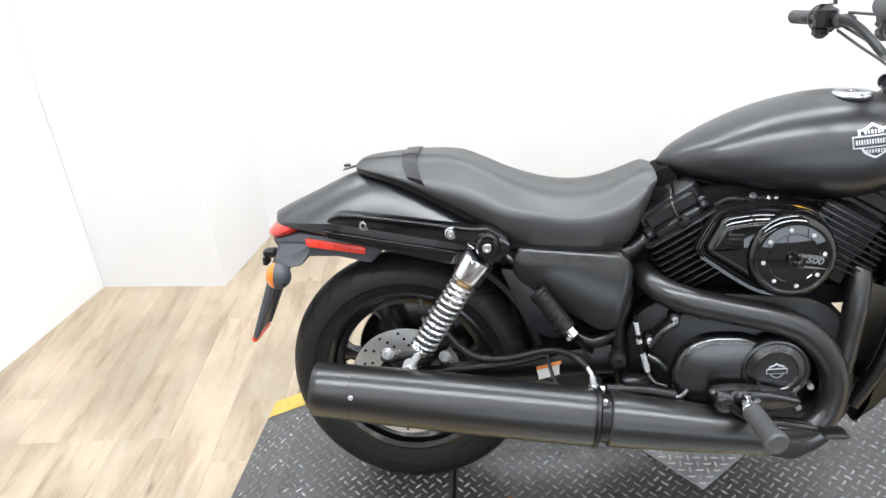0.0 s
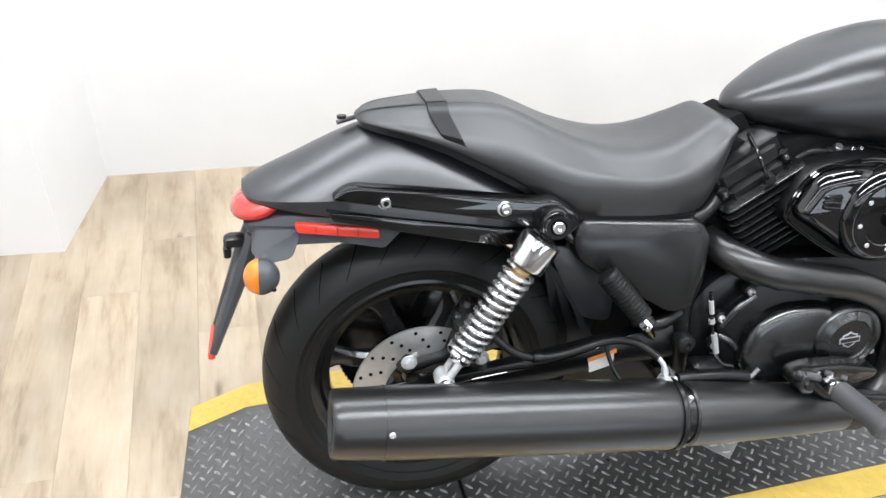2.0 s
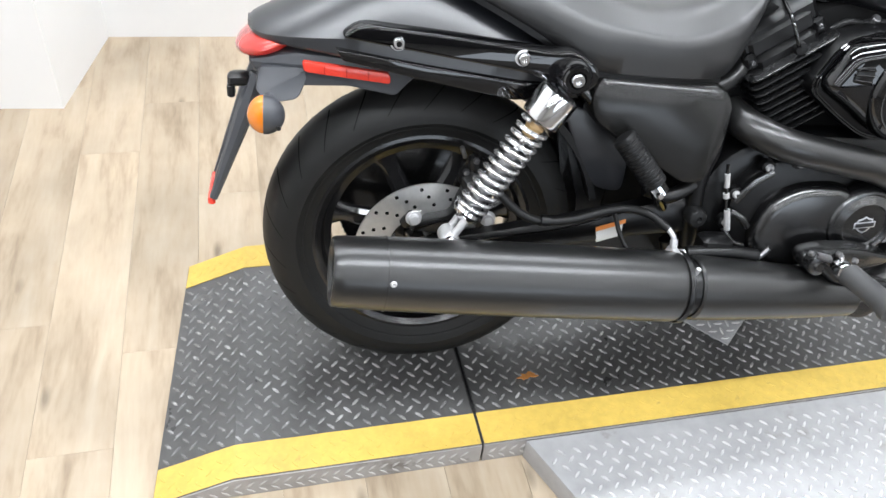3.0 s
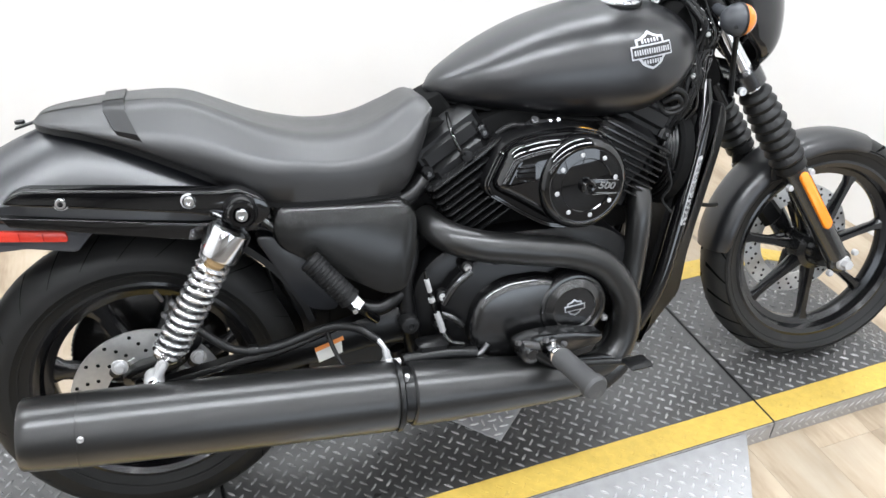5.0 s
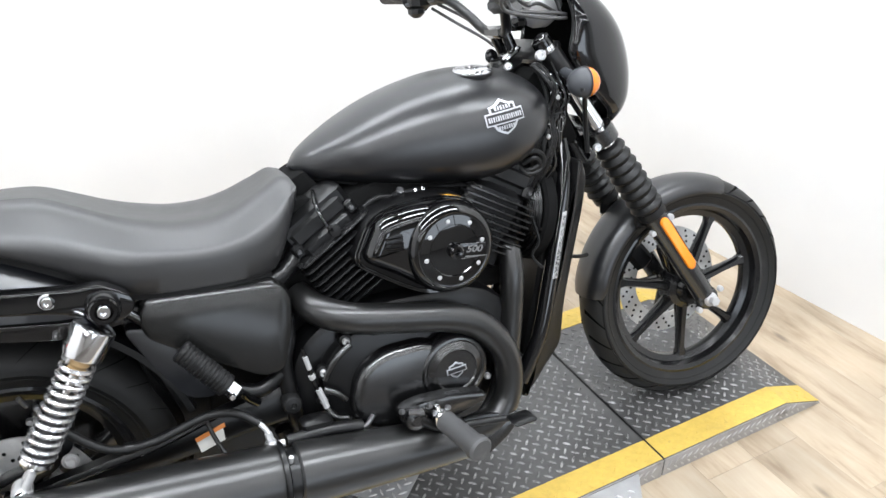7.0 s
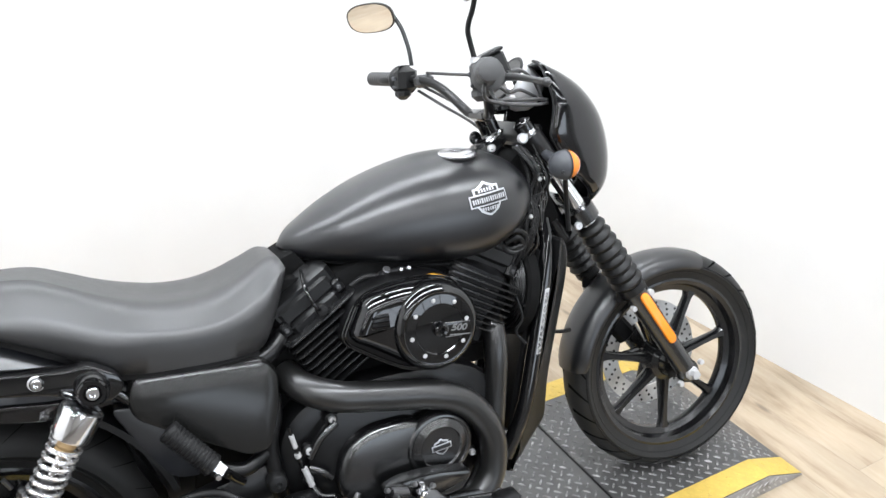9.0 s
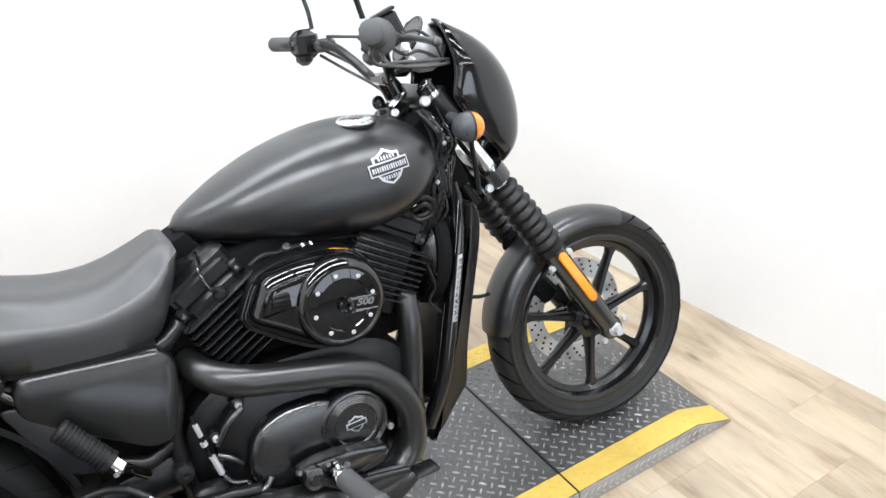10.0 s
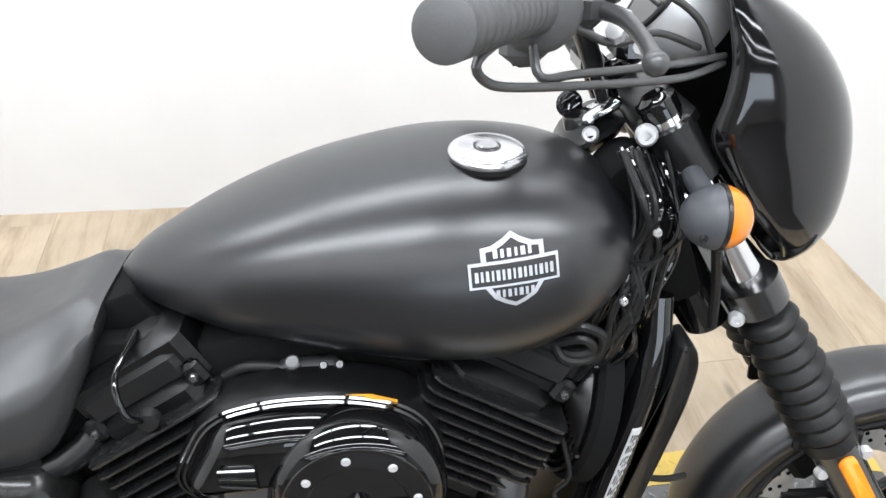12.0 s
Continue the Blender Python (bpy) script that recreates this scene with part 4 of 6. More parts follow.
def signal(parent, at, stem, m, lens_dir):
    """A bullet turn signal: grey shell, amber lens, short stalk."""
    rot = Vector((1, 0, 0)).rotation_difference(Vector(lens_dir)).to_matrix()
    k = 0.86 if m else 1.0
    body = part("turn_signal", Geo().ball(at, (0.036 * k, 0.031 * k, 0.031), 24, 9, rot, -90, 4), GREYPLASTIC, parent, "grey turn signal with an amber lens")
    part("amber_lens", Geo().ball(Vector(at) + rot @ Vector((0.001, 0, 0)), (0.030 * k, 0.0305 * k, 0.0305), 24, 9, rot, 2, 90), AMBER, body)
    if not m:
        part("lens_rim", Geo().lathe([(0.0305, -0.002), (0.0318, -0.002), (0.0318, 0.002), (0.0305, 0.002)], at, lens_dir, 28, closed=True), PLASTIC, body)
    part("stalk", Geo().tube([at, stem], 0.0115, 12, smooth=1), GREYPLASTIC, body)
    bolt(body, Vector(at) + rot @ Vector((-0.02, 0, 0)) + Vector((0, -0.024, -0.012)), 0.004, 0.003, mat=PLASTIC)
    return body


NECK = rounded([(-0.258, 0.630), (-0.266, 0.592), (-0.240, 0.578), (-0.200, 0.582), (-0.176, 0.625)], 0.010)
for s in (-1, 1):
    g = Geo().plate(NECK, -0.030, -0.078, 0.006, lambda x, z: -0.9 * max(0.0, 0.61 - z))
    part("signal_neck", g if s < 0 else g.moved(Matrix.Diagonal((1, -1, 1, 1))), GREYPLASTIC, tail)
    signal(bike, (-0.252, 0.124 * s, 0.568), (-0.235, 0.05 * s, 0.60), True, (-1, 0, 0.05))

# -------- rear suspension
SHT, SHB = Vector((0.220, -0.171, 0.640)), Vector((0.037, -0.171, 0.364))
for s in (-1, 1):
    sh = new("rear_shock")
    sh.parent = bike
    sh["label"] = "chrome rear shock with an open coil spring"
    side = Matrix.Diagonal((1, -s, 1, 1)) if s > 0 else Matrix.Identity(4)
    top, low = SHT.copy(), SHB.copy()
    d = (low - top)
    L = d.length
    d.normalize()

    def sp(name, g, mat, label=""):
        return part(name, g.moved(side), mat, sh, label)

    sp("top_cover", Geo().lathe([(0.0, 0.030), (0.026, 0.030), (0.0335, 0.034), (0.0345, 0.040), (0.0345, 0.080), (0.033, 0.084), (0.0, 0.084)], top, d, 36), CHROME, "chrome spring cover")
    sp("top_eye", Geo().lathe([(0.012, -0.016), (0.024, -0.016), (0.027, -0.010), (0.027, 0.010), (0.024, 0.016), (0.012, 0.016)], top, (0, 1, 0), 28), GLOSS)
    sp("damper_tube", Geo().tube([top + d * 0.155, top + d * (L - 0.05)], 0.0165, 20, smooth=1), STEELDARK)
    sp("damper_rod", Geo().tube([top + d * 0.09, top + d * 0.17], 0.0075, 16, smooth=1), CHROME)
    sp("bump_stop", Geo().lathe([(0.0, 0.092), (0.015, 0.092), (0.017, 0.098), (0.013, 0.104), (0.015, 0.110), (0.011, 0.116), (0.0, 0.116)], top, d, 20), TAN, "tan rubber bump stop")
    u = d.orthogonal().normalized()
    w = d.cross(u)
    turns, n = 12.5, 250
    coil = []
    for i in range(n + 1):
        f = i / n
        a = 2 * math.pi * turns * f
        coil.append(top + d * (0.092 + f * (L - 0.152)) + 0.0250 * (math.cos(a) * u + math.sin(a) * w))
    sp("coil_spring", Geo().tube(coil, 0.0039, 8, smooth=1), COIL, "chrome coil spring")
    sp("spring_seat", Geo().lathe([(0.014, L - 0.066), (0.027, L - 0.062), (0.028, L - 0.056), (0.022, L - 0.046), (0.014, L - 0.040)], top, d, 28), CHROME)
    clevis = Geo()
    for k in (-1, 1):
        clevis.tube([top + d * (L - 0.05) + Vector((0, k * 0.014, 0)), low + Vector((0, k * 0.014, 0)) - d * 0.004], 0.007, 10, smooth=1)
    sp("clevis", clevis, ALLOY)
    sp("lower_eye", Geo().lathe([(0.004, -0.021), (0.013, -0.021), (0.0165, -0.014), (0.0165, 0.014), (0.013, 0.021), (0.004, 0.021)], low, (0, 1, 0), 24), ALLOY)
    if s < 0:
        part("ring_boss", Geo().lathe([(0.012, 0.0), (0.021, 0.0), (0.0225, 0.005), (0.0225, 0.018), (0.020, 0.021), (0.014, 0.021), (0.013, 0.014), (0.0, 0.014)], top, (0, -1, 0), 32), GLOSS, sh)
        bolt(sh, top + Vector((0, -0.014, 0)), 0.0125, 0.012)
        bolt(sh, low + Vector((0, -0.020, 0)), 0.0125, 0.010)

# -------- swingarm, axle plates, rear brake
for s in (-1, 1):
    g = Geo()
    rows = []
    for x, z, h, w in ((-0.045, 0.296, 0.020, 0.011), (0.0, 0.298, 0.030, 0.013), (0.10, 0.315, 0.026, 0.016), (0.25, 0.334, 0.026, 0.018), (0.40, 0.355, 0.030, 0.020), (0.50, 0.365, 0.036, 0.022)):
        rows.append([(x, s * 0.118 + p, z + q) for p, q in ((-w, -h * 0.7), (-w * 0.7, -h), (w * 0.7, -h), (w, -h * 0.7), (w, h * 0.7), (w * 0.7, h), (-w * 0.7, h), (-w, h * 0.7))])
    arm = part("swingarm", g.rings(rows), ENGINE, bike, "black steel swingarm")
    bolt(arm, (0.0, s * 0.132, 0.297), 0.017, 0.014, (0, s, 0), ALLOY, "axle_nut", False)
    if s < 0:
        part("arm_edge", Geo().tube([(0.07, -0.140, 0.331), (0.16, -0.139, 0.340), (0.25, -0.139, 0.350), (0.36, -0.138, 0.377)], 0.0015, 6), GLOSS, arm)
        for x, z in ((-0.017, 0.381), (0.112, 0.374)):
            part("boss", Geo().tube([(x - 0.012, -0.116, z - 0.02), (x, -0.126, z)], 0.011, 12, smooth=1), ENGINE, arm)
            part("washer", Geo().disc((x, -0.134, z), (0, -1, 0), 0.014, 0.003, 20), ALLOY, arm)
            bolt(arm, (x, -0.137, z), 0.009, 0.008, mat=ALLOY, socket=False)
        cal = part("rear_caliper", Geo().plate(rounded([(-0.025, 0.345), (0.0, 0.366), (0.050, 0.374), (0.072, 0.43), (0.115, 0.44), (0.125, 0.39), (0.085, 0.350), (0.03, 0.335)], 0.012), -0.098, -0.118, 0.008), ENGINE, bike, "black rear brake caliper")
        part("caliper_block", Geo().box((0.098, -0.10, 0.432), (0.058, 0.058, 0.055), 0.012, Matrix.Rotation(radians(50), 3, "Y")).box((0.088, -0.112, 0.470), (0.02, 0.03, 0.03), 0.006), ENGINE, cal)
        for x, z in ((0.070, 0.462), (0.086, 0.482), (0.082, 0.436)):
            bolt(cal, (x, -0.128, z), 0.0055, 0.008, mat=STEELDARK, socket=False)
        part("bleed_screw", Geo().tube([(0.070, -0.115, 0.482), (0.062, -0.120, 0.503)], 0.004, 8, smooth=1), STEELDARK, cal)

# tyre hugger in front of the rear wheel
g = Geo()
rows = []
for a in np.linspace(14, 84, 16):
    a = radians(a)
    rows.append([(r * math.cos(a) + 0.006, y, RAD + r * math.sin(a)) for r, y in ((0.318, -0.085), (0.330, -0.085), (0.336, 0.0), (0.330, 0.085), (0.318, 0.085), (0.322, 0.0))])
part("inner_mudguard", g.rings(rows), PLASTIC, bike, "black plastic inner mudguard")
PANEL_IN = rounded([(0.235, 0.562), (0.325, 0.545), (0.375, 0.45), (0.372, 0.388), (0.318, 0.400), (0.278, 0.467)], 0.02)
part("inner_panel", Geo().plate(PANEL_IN, -0.055, -0.086, 0.004), FPAINT, bike, "dark inner side panel")

part("battery_box", Geo().plate(rounded([(0.262, 0.60), (0.52, 0.60), (0.54, 0.30), (0.40, 0.29), (0.352, 0.34), (0.362, 0.40), (0.335, 0.46), (0.285, 0.535)], 0.01), 0.07, -0.050, 0.006), DEEPBLACK, bike, "dark battery box behind the side cover")

part("swingarm_pivot_block", Geo().plate(rounded([(0.235, 0.57), (0.42, 0.58), (0.53, 0.46), (0.53, 0.18), (0.45, 0.18), (0.29, 0.19), (0.302, 0.27), (0.298, 0.36), (0.254, 0.46)], 0.008), 0.07, -0.045, 0.006), ENGINE, bike, "black pivot block")

# -------- side cover
COVER = [(0.264, 0.592), (0.280, 0.628), (0.503, 0.606), (0.524, 0.577), (0.519, 0.520), (0.490, 0.440), (0.448, 0.436), (0.345, 0.502), (0.272, 0.553)]
part("side_cover", Geo().plate(rounded(COVER, [0.014, 0.014, 0.03, 0.03, 0.04, 0.03, 0.02, 0.04, 0.02]), -0.088, -0.150, 0.017, lambda x, z: 0.16 * (z - 0.54)), SATIN, bike, "black plastic side cover")

# -------- passenger peg and its bracket
PT, PB = Vector((0.318, -0.172, 0.537)), Vector((0.378, -0.197, 0.462))
pd = (PB - PT).normalized()
peg = new("passenger_peg")
peg.parent = bike
peg["label"] = "folded ribbed rubber passenger peg"
pl = (PB - PT).length
prof = [(0.0, 0.0), (0.017, 0.0), (0.0205, 0.003)]
for i in range(12):
    h = 0.008 + (pl - 0.012) * i / 12
    prof += [(0.0205, h), (0.0188, h + 0.0012), (0.0188, h + 0.0034), (0.0205, h + 0.0046)]
prof += [(0.0205, pl), (0.015, pl + 0.003), (0.0, pl + 0.003)]
part("rubber_sleeve", Geo().lathe(prof, PT, pd, 24), SOFT, peg)
part("peg_clevis", Geo().box(PB + pd * 0.012, (0.022, 0.024, 0.026), 0.004, Vector((0, 0, 1)).rotation_difference(pd).to_matrix()), CHROME, peg, "chrome clevis")
part("peg_bracket", Geo().tube([PB + pd * 0.014, (0.40, -0.165, 0.425), (0.43, -0.14, 0.385)], 0.009, 10), GLOSS, peg)
part("peg_stay", Geo().tube([(0.255, -0.12, 0.600), (0.300, -0.13, 0.560), (0.345, -0.135, 0.535)], 0.0095, 10), GLOSS, peg)
bolt(peg, PB + pd * 0.012 + Vector((-0.004, -0.012, -0.004)), 0.006, 0.008, mat=CHROME, socket=False)

# -------- frame
fr = Geo()
fr.tube([(0.25, -0.10, 0.60), (0.40, -0.105, 0.575), (0.52, -0.10, 0.60), (0.62, -0.06, 0.66), (1.0, -0.03, 0.72), (1.08, 0, 0.78)], 0.016, 12)
fr.tube([(0.25, 0.10, 0.60), (0.40, 0.105, 0.575), (0.52, 0.10, 0.60), (0.62, 0.06, 0.66), (1.0, 0.03, 0.72), (1.08, 0, 0.78)], 0.016, 12)
part("frame_rail", fr, ENGINE, bike, "black steel frame rails")
part("frame_post", Geo().tube([(0.512, -0.13, 0.53), (0.506, -0.135, 0.487), (0.490, -0.138, 0.44), (0.492, -0.138, 0.36), (0.50, -0.13, 0.30)], [0.011, 0.012, 0.014, 0.016, 0.016], 12).tube([(0.395, -0.13, 0.418), (0.44, -0.136, 0.405), (0.488, -0.138, 0.43)], [0.013, 0.014, 0.013], 12), ENGINE, bike)
part("lower_frame", Geo().tube([(1.00, -0.085, 0.27), (0.93, -0.11, 0.19), (0.75, -0.115, 0.165), (0.52, -0.115, 0.20), (0.47, -0.11, 0.30)], 0.016, 12).tube([(1.00, 0.085, 0.27), (0.93, 0.11, 0.19), (0.75, 0.115, 0.165), (0.52, 0.115, 0.20), (0.47, 0.11, 0.30)], 0.016, 12), ENGINE, bike)
downs = {}
for s in (-1, 1):
    downs[s] = part("down_tube", Geo().tube([(1.144, s * 0.055, 0.735), (1.140, s * 0.072, 0.665), (1.115, s * 0.084, 0.565), (1.078, s * 0.096, 0.440), (1.042, s * 0.104, 0.330), (0.993, s * 0.10, 0.235)], 0.0172, 16), GLOSS, bike, "gloss black frame down tube")
# the paper label along the tube
STRIP = [(1.1285, 0.592), (1.1175, 0.591), (1.0775, 0.455), (1.0885, 0.455)]


def label_y(x, z):
    """The face of the leaning tube at a height."""
    return -0.0996 - 0.0135 * (0.59 - z) / 0.135


lab = part("tube_label", Geo().plate(STRIP, 0.008, 0.0, 0.001, label_y), LABELGREY, downs[-1], "pale grey sticker with dark print")
lean = Matrix.Rotation(radians(16), 3, "Y")
rng = random.Random(5)
for u, tall in ((-0.0042, 0.0010), (-0.0018, 0.0008), (0.0004, 0.0008), (0.0026, 0.0010)):
    f = 0.03
    while f < 0.95:
        run = rng.uniform(0.03, 0.10)
        heavy = 0.50 < f < 0.86 and u < 0
        x, z = 1.124 - 0.040 * (f + run / 2) + u, 0.588 - 0.131 * (f + run / 2)
        part("print_bar", Geo().box((x, label_y(x, z) - 0.0006, z), (0.0014 if heavy else tall, 0.0008, 0.131 * run), 0.0001, lean), INK, lab)
        f += run + rng.uniform(0.012, 0.035)

# rubber bump stop, brake reservoir and rods
part("bump_rubber", Geo().lathe([(0.0, 0.012), (0.004, 0.012), (0.006, 0.016), (0.015, 0.014), (0.018, 0.010), (0.018, -0.012)], (0.487, -0.158, 0.374), (0, -1, 0), 28), SOFT, bike)
part("master_cylinder", Geo().box((0.519, -0.185, 0.326), (0.058, 0.04, 0.044), 0.006, Matrix.Rotation(radians(4), 3, "Y")).tube([(0.46, -0.20, 0.325), (0.54, -0.20, 0.322), (0.60, -0.2, 0.310)], 0.012, 12), ENGINE, bike, "black rear brake master cylinder")
part("push_rod", Geo().tube([(0.535, -0.20, 0.293), (0.64, -0.20, 0.277)], 0.0105, 12, smooth=1).tube([(0.64, -0.2, 0.277), (0.74, -0.21, 0.260)], 0.005, 8, smooth=1).tube([(0.63, -0.2, 0.279), (0.655, -0.2, 0.275)], 0.0135, 12, smooth=1), GLOSS, bike)
for pts in ([(0.520, -0.168, 0.478), (0.531, -0.17, 0.410), (0.546, -0.17, 0.350)],):
    part("link_rod", Geo().tube(pts, 0.0034, 8, smooth=1), GLOSS, bike)
for a, b, r in (((0.522, -0.170, 0.462), (0.527, -0.170, 0.436), 0.0048), ((0.537, -0.172, 0.392), (0.547, -0.172, 0.352), 0.0060), ((0.528, -0.171, 0.424), (0.530, -0.171, 0.416), 0.0062)):
    part("rod_sleeve", Geo().tube([a, b], r, 8, smooth=1), ALLOY, bike)
part("banjo_fitting", Geo().tube([(0.392, -0.205, 0.327), (0.455, -0.205, 0.327)], 0.0070, 12, smooth=1).lathe([(0, -0.012), (0.012, -0.012), (0.012, 0.012), (0, 0.012)], (0.432, -0.21, 0.330), (0, 1, 0), 6).tube([(0.432, -0.21, 0.335), (0.428, -0.205, 0.36), (0.418, -0.195, 0.375)], 0.0048, 10).lathe([(0, -0.006), (0.0068, -0.006), (0.0068, 0.006), (0, 0.006)], (0.430, -0.207, 0.350), (-0.1, 0.2, 1), 6), ALLOY, bike, "bright steel hose fitting")
part("brake_hose", Geo().tube([(0.100, -0.135, 0.455), (0.118, -0.150, 0.436), (0.175, -0.162, 0.388), (0.246, -0.162, 0.379), (0.334, -0.165, 0.399), (0.385, -0.175, 0.394), (0.420, -0.195, 0.372)], 0.0075, 12), SOFT, bike, "black rubber brake hose")
part("hose_end", Geo().lathe([(0, 0), (0.010, 0), (0.010, 0.022), (0, 0.022)], (0.092, -0.134, 0.460), (0.6, -0.3, -0.6), 8), ALLOY, bike)
part("hose_clip", Geo().lathe([(0.0075, -0.008), (0.0105, -0.008), (0.0105, 0.008), (0.0075, 0.008)], (0.205, -0.163, 0.381), (1, 0, -0.1), 16), ENGINE, bike)
part("thin_wire", Geo().tube([(0.335, -0.15, 0.39), (0.345, -0.17, 0.35), (0.36, -0.19, 0.325), (0.385, -0.205, 0.315), (0.40, -0.2, 0.325)], 0.0042, 8), SOFT, bike)
part("connector", Geo().tube([(0.372, -0.2, 0.318), (0.395, -0.205, 0.332)], 0.004, 8, smooth=1), BLUE, bike)
LBL = [(0.312, 0.347), (0.366, 0.362), (0.372, 0.331), (0.318, 0.316)]
sticker = part("warning_label", Geo().plate(LBL, -0.126, -0.1375, 0.0008), WHITE, bike, "white and orange warning sticker")
part("label_band", Geo().plate([(0.312, 0.3475), (0.366, 0.3625), (0.3675, 0.354), (0.3135, 0.339)], -0.136, -0.1382, 0.0004), LABELORANGE, sticker)

# -------- exhaust
M_R, M_J, M_F = Vector((-0.163, -0.236, 0.348)), Vector((0.440, -0.236, 0.278)), Vector((0.79, -0.225, 0.230))
md = (M_J - M_R).normalized()
ML = (M_J - M_R).length
muffler = part("muffler", Geo().lathe([(0.040, 0.05), (0.041, 0.006), (0.046, 0.0), (0.053, 0.0), (0.0565, 0.004), (0.0575, 0.02), (0.0605, 0.10), (0.0625, 0.30), (0.0625, ML - 0.02), (0.060, ML - 0.006), (0.056, ML), (0.0, ML)], M_R, md, 56), EXHAUST, bike, "long satin black muffler")
part("muffler_core", Geo().disc(M_R + md * 0.05, md, 0.041, 0.01, 24), DEEPBLACK, muffler)
part("muffler_band", Geo().lathe([(0.0608, 0.083), (0.0613, 0.084), (0.0613, 0.0855), (0.0611, 0.087)], M_R, md, 56), EXHAUST, muffler)
bolt(muffler, M_R + md * 0.094 + Vector((0.0, -0.0585, 0.019)), 0.0055, 0.004, mat=ALLOY)
jd = (M_F - M_J).normalized()
JL = (M_F - M_J).length
part("exhaust_shield", Geo().lathe([(0.0, 0.018), (0.054, 0.018), (0.0575, 0.022), (0.0575, 0.05), (0.053, 0.16), (0.046, 0.28), (0.040, JL), (0.0, JL)], M_J, jd, 48), EXHAUST, bike, "satin black exhaust shield")
part("joint_band", Geo().lathe([(0.050, -0.004), (0.0505, 0.022), (0.0, 0.022)], M_J, md, 40).lathe([(0.0632, -0.010), (0.0642, -0.008), (0.0642, -0.002), (0.060, 0.001)], M_J, md, 40), ENGINE, bike)
part("clamp_screw", Geo().tube([M_J + Vector((0.010, -0.028, 0.044)), M_J + Vector((0.012, -0.032, 0.056))], 0.0045, 8, smooth=1), ALLOY, bike)
HEADER = [(0.545, -0.085, 0.545), (0.565, -0.14, 0.532), (0.615, -0.178, 0.516), (0.71, -0.182, 0.492), (0.80, -0.182, 0.469), (0.865, -0.182, 0.436), (0.910, -0.183, 0.376), (0.922, -0.185, 0.318), (0.908, -0.190, 0.262), (0.868, -0.200, 0.232), (0.79, -0.216, 0.232)]
part("rear_header_pipe", Geo().tube(HEADER, 0.0285, 28, smooth=6), EXHAUST, bike, "satin black header pipe")
part("front_header_pipe", Geo().tube([(0.985, -0.07, 0.575), (0.978, -0.11, 0.545), (0.972, -0.128, 0.49), (0.960, -0.132, 0.40), (0.942, -0.14, 0.32), (0.905, -0.165, 0.255), (0.86, -0.19, 0.225)], 0.0245, 24, smooth=6), EXHAUST, bike, "satin black front header pipe")
HEEL = rounded([(0.655, 0.288), (0.72, 0.276), (0.84, 0.262), (0.915, 0.244), (0.925, 0.234), (0.89, 0.205), (0.835, 0.178), (0.735, 0.198), (0.68, 0.235)], 0.014)
part("heel_guard", Geo().plate(HEEL, -0.214, -0.2205, 0.002, lambda x, z: -0.25 * max(0.0, 0.245 - z)), CASE, bike, "satin black heel guard plate")

# -------- engine
CRANK = Vector((0.792, 0, 0.357))
part("crankcase", Geo().plate(rounded([(0.50, 0.44), (0.56, 0.50), (0.70, 0.515), (0.90, 0.50), (0.985, 0.42), (0.985, 0.26), (0.93, 0.185), (0.58, 0.175), (0.50, 0.28)], 0.05), 0.135, -0.135, 0.02), ENGINE, bike, "black engine crankcase", sharp=30)
# plates added to close see-through gaps, coloured as deep shade
part("airbox_gap_fill", Geo().plate(rounded([(0.47, 0.30), (0.47, 0.60), (0.545, 0.725), (0.66, 0.725), (0.66, 0.48), (0.56, 0.40), (0.53, 0.28)], 0.02), 0.075, -0.078, 0.008), DEEPBLACK, bike)
part("seat_tank_gap_fill", Geo().plate(rounded([(0.545, 0.69), (0.552, 0.748), (0.600, 0.768), (0.650, 0.70)], 0.008), 0.05, -0.05, 0.004), DEEPBLACK, bike)
part("engine_gap_fill", Geo().plate(rounded([(0.58, 0.48), (0.60, 0.70), (0.72, 0.735), (0.92, 0.715), (1.0, 0.62), (0.98, 0.46)], 0.03), 0.09, -0.085, 0.01), DEEPBLACK, bike)
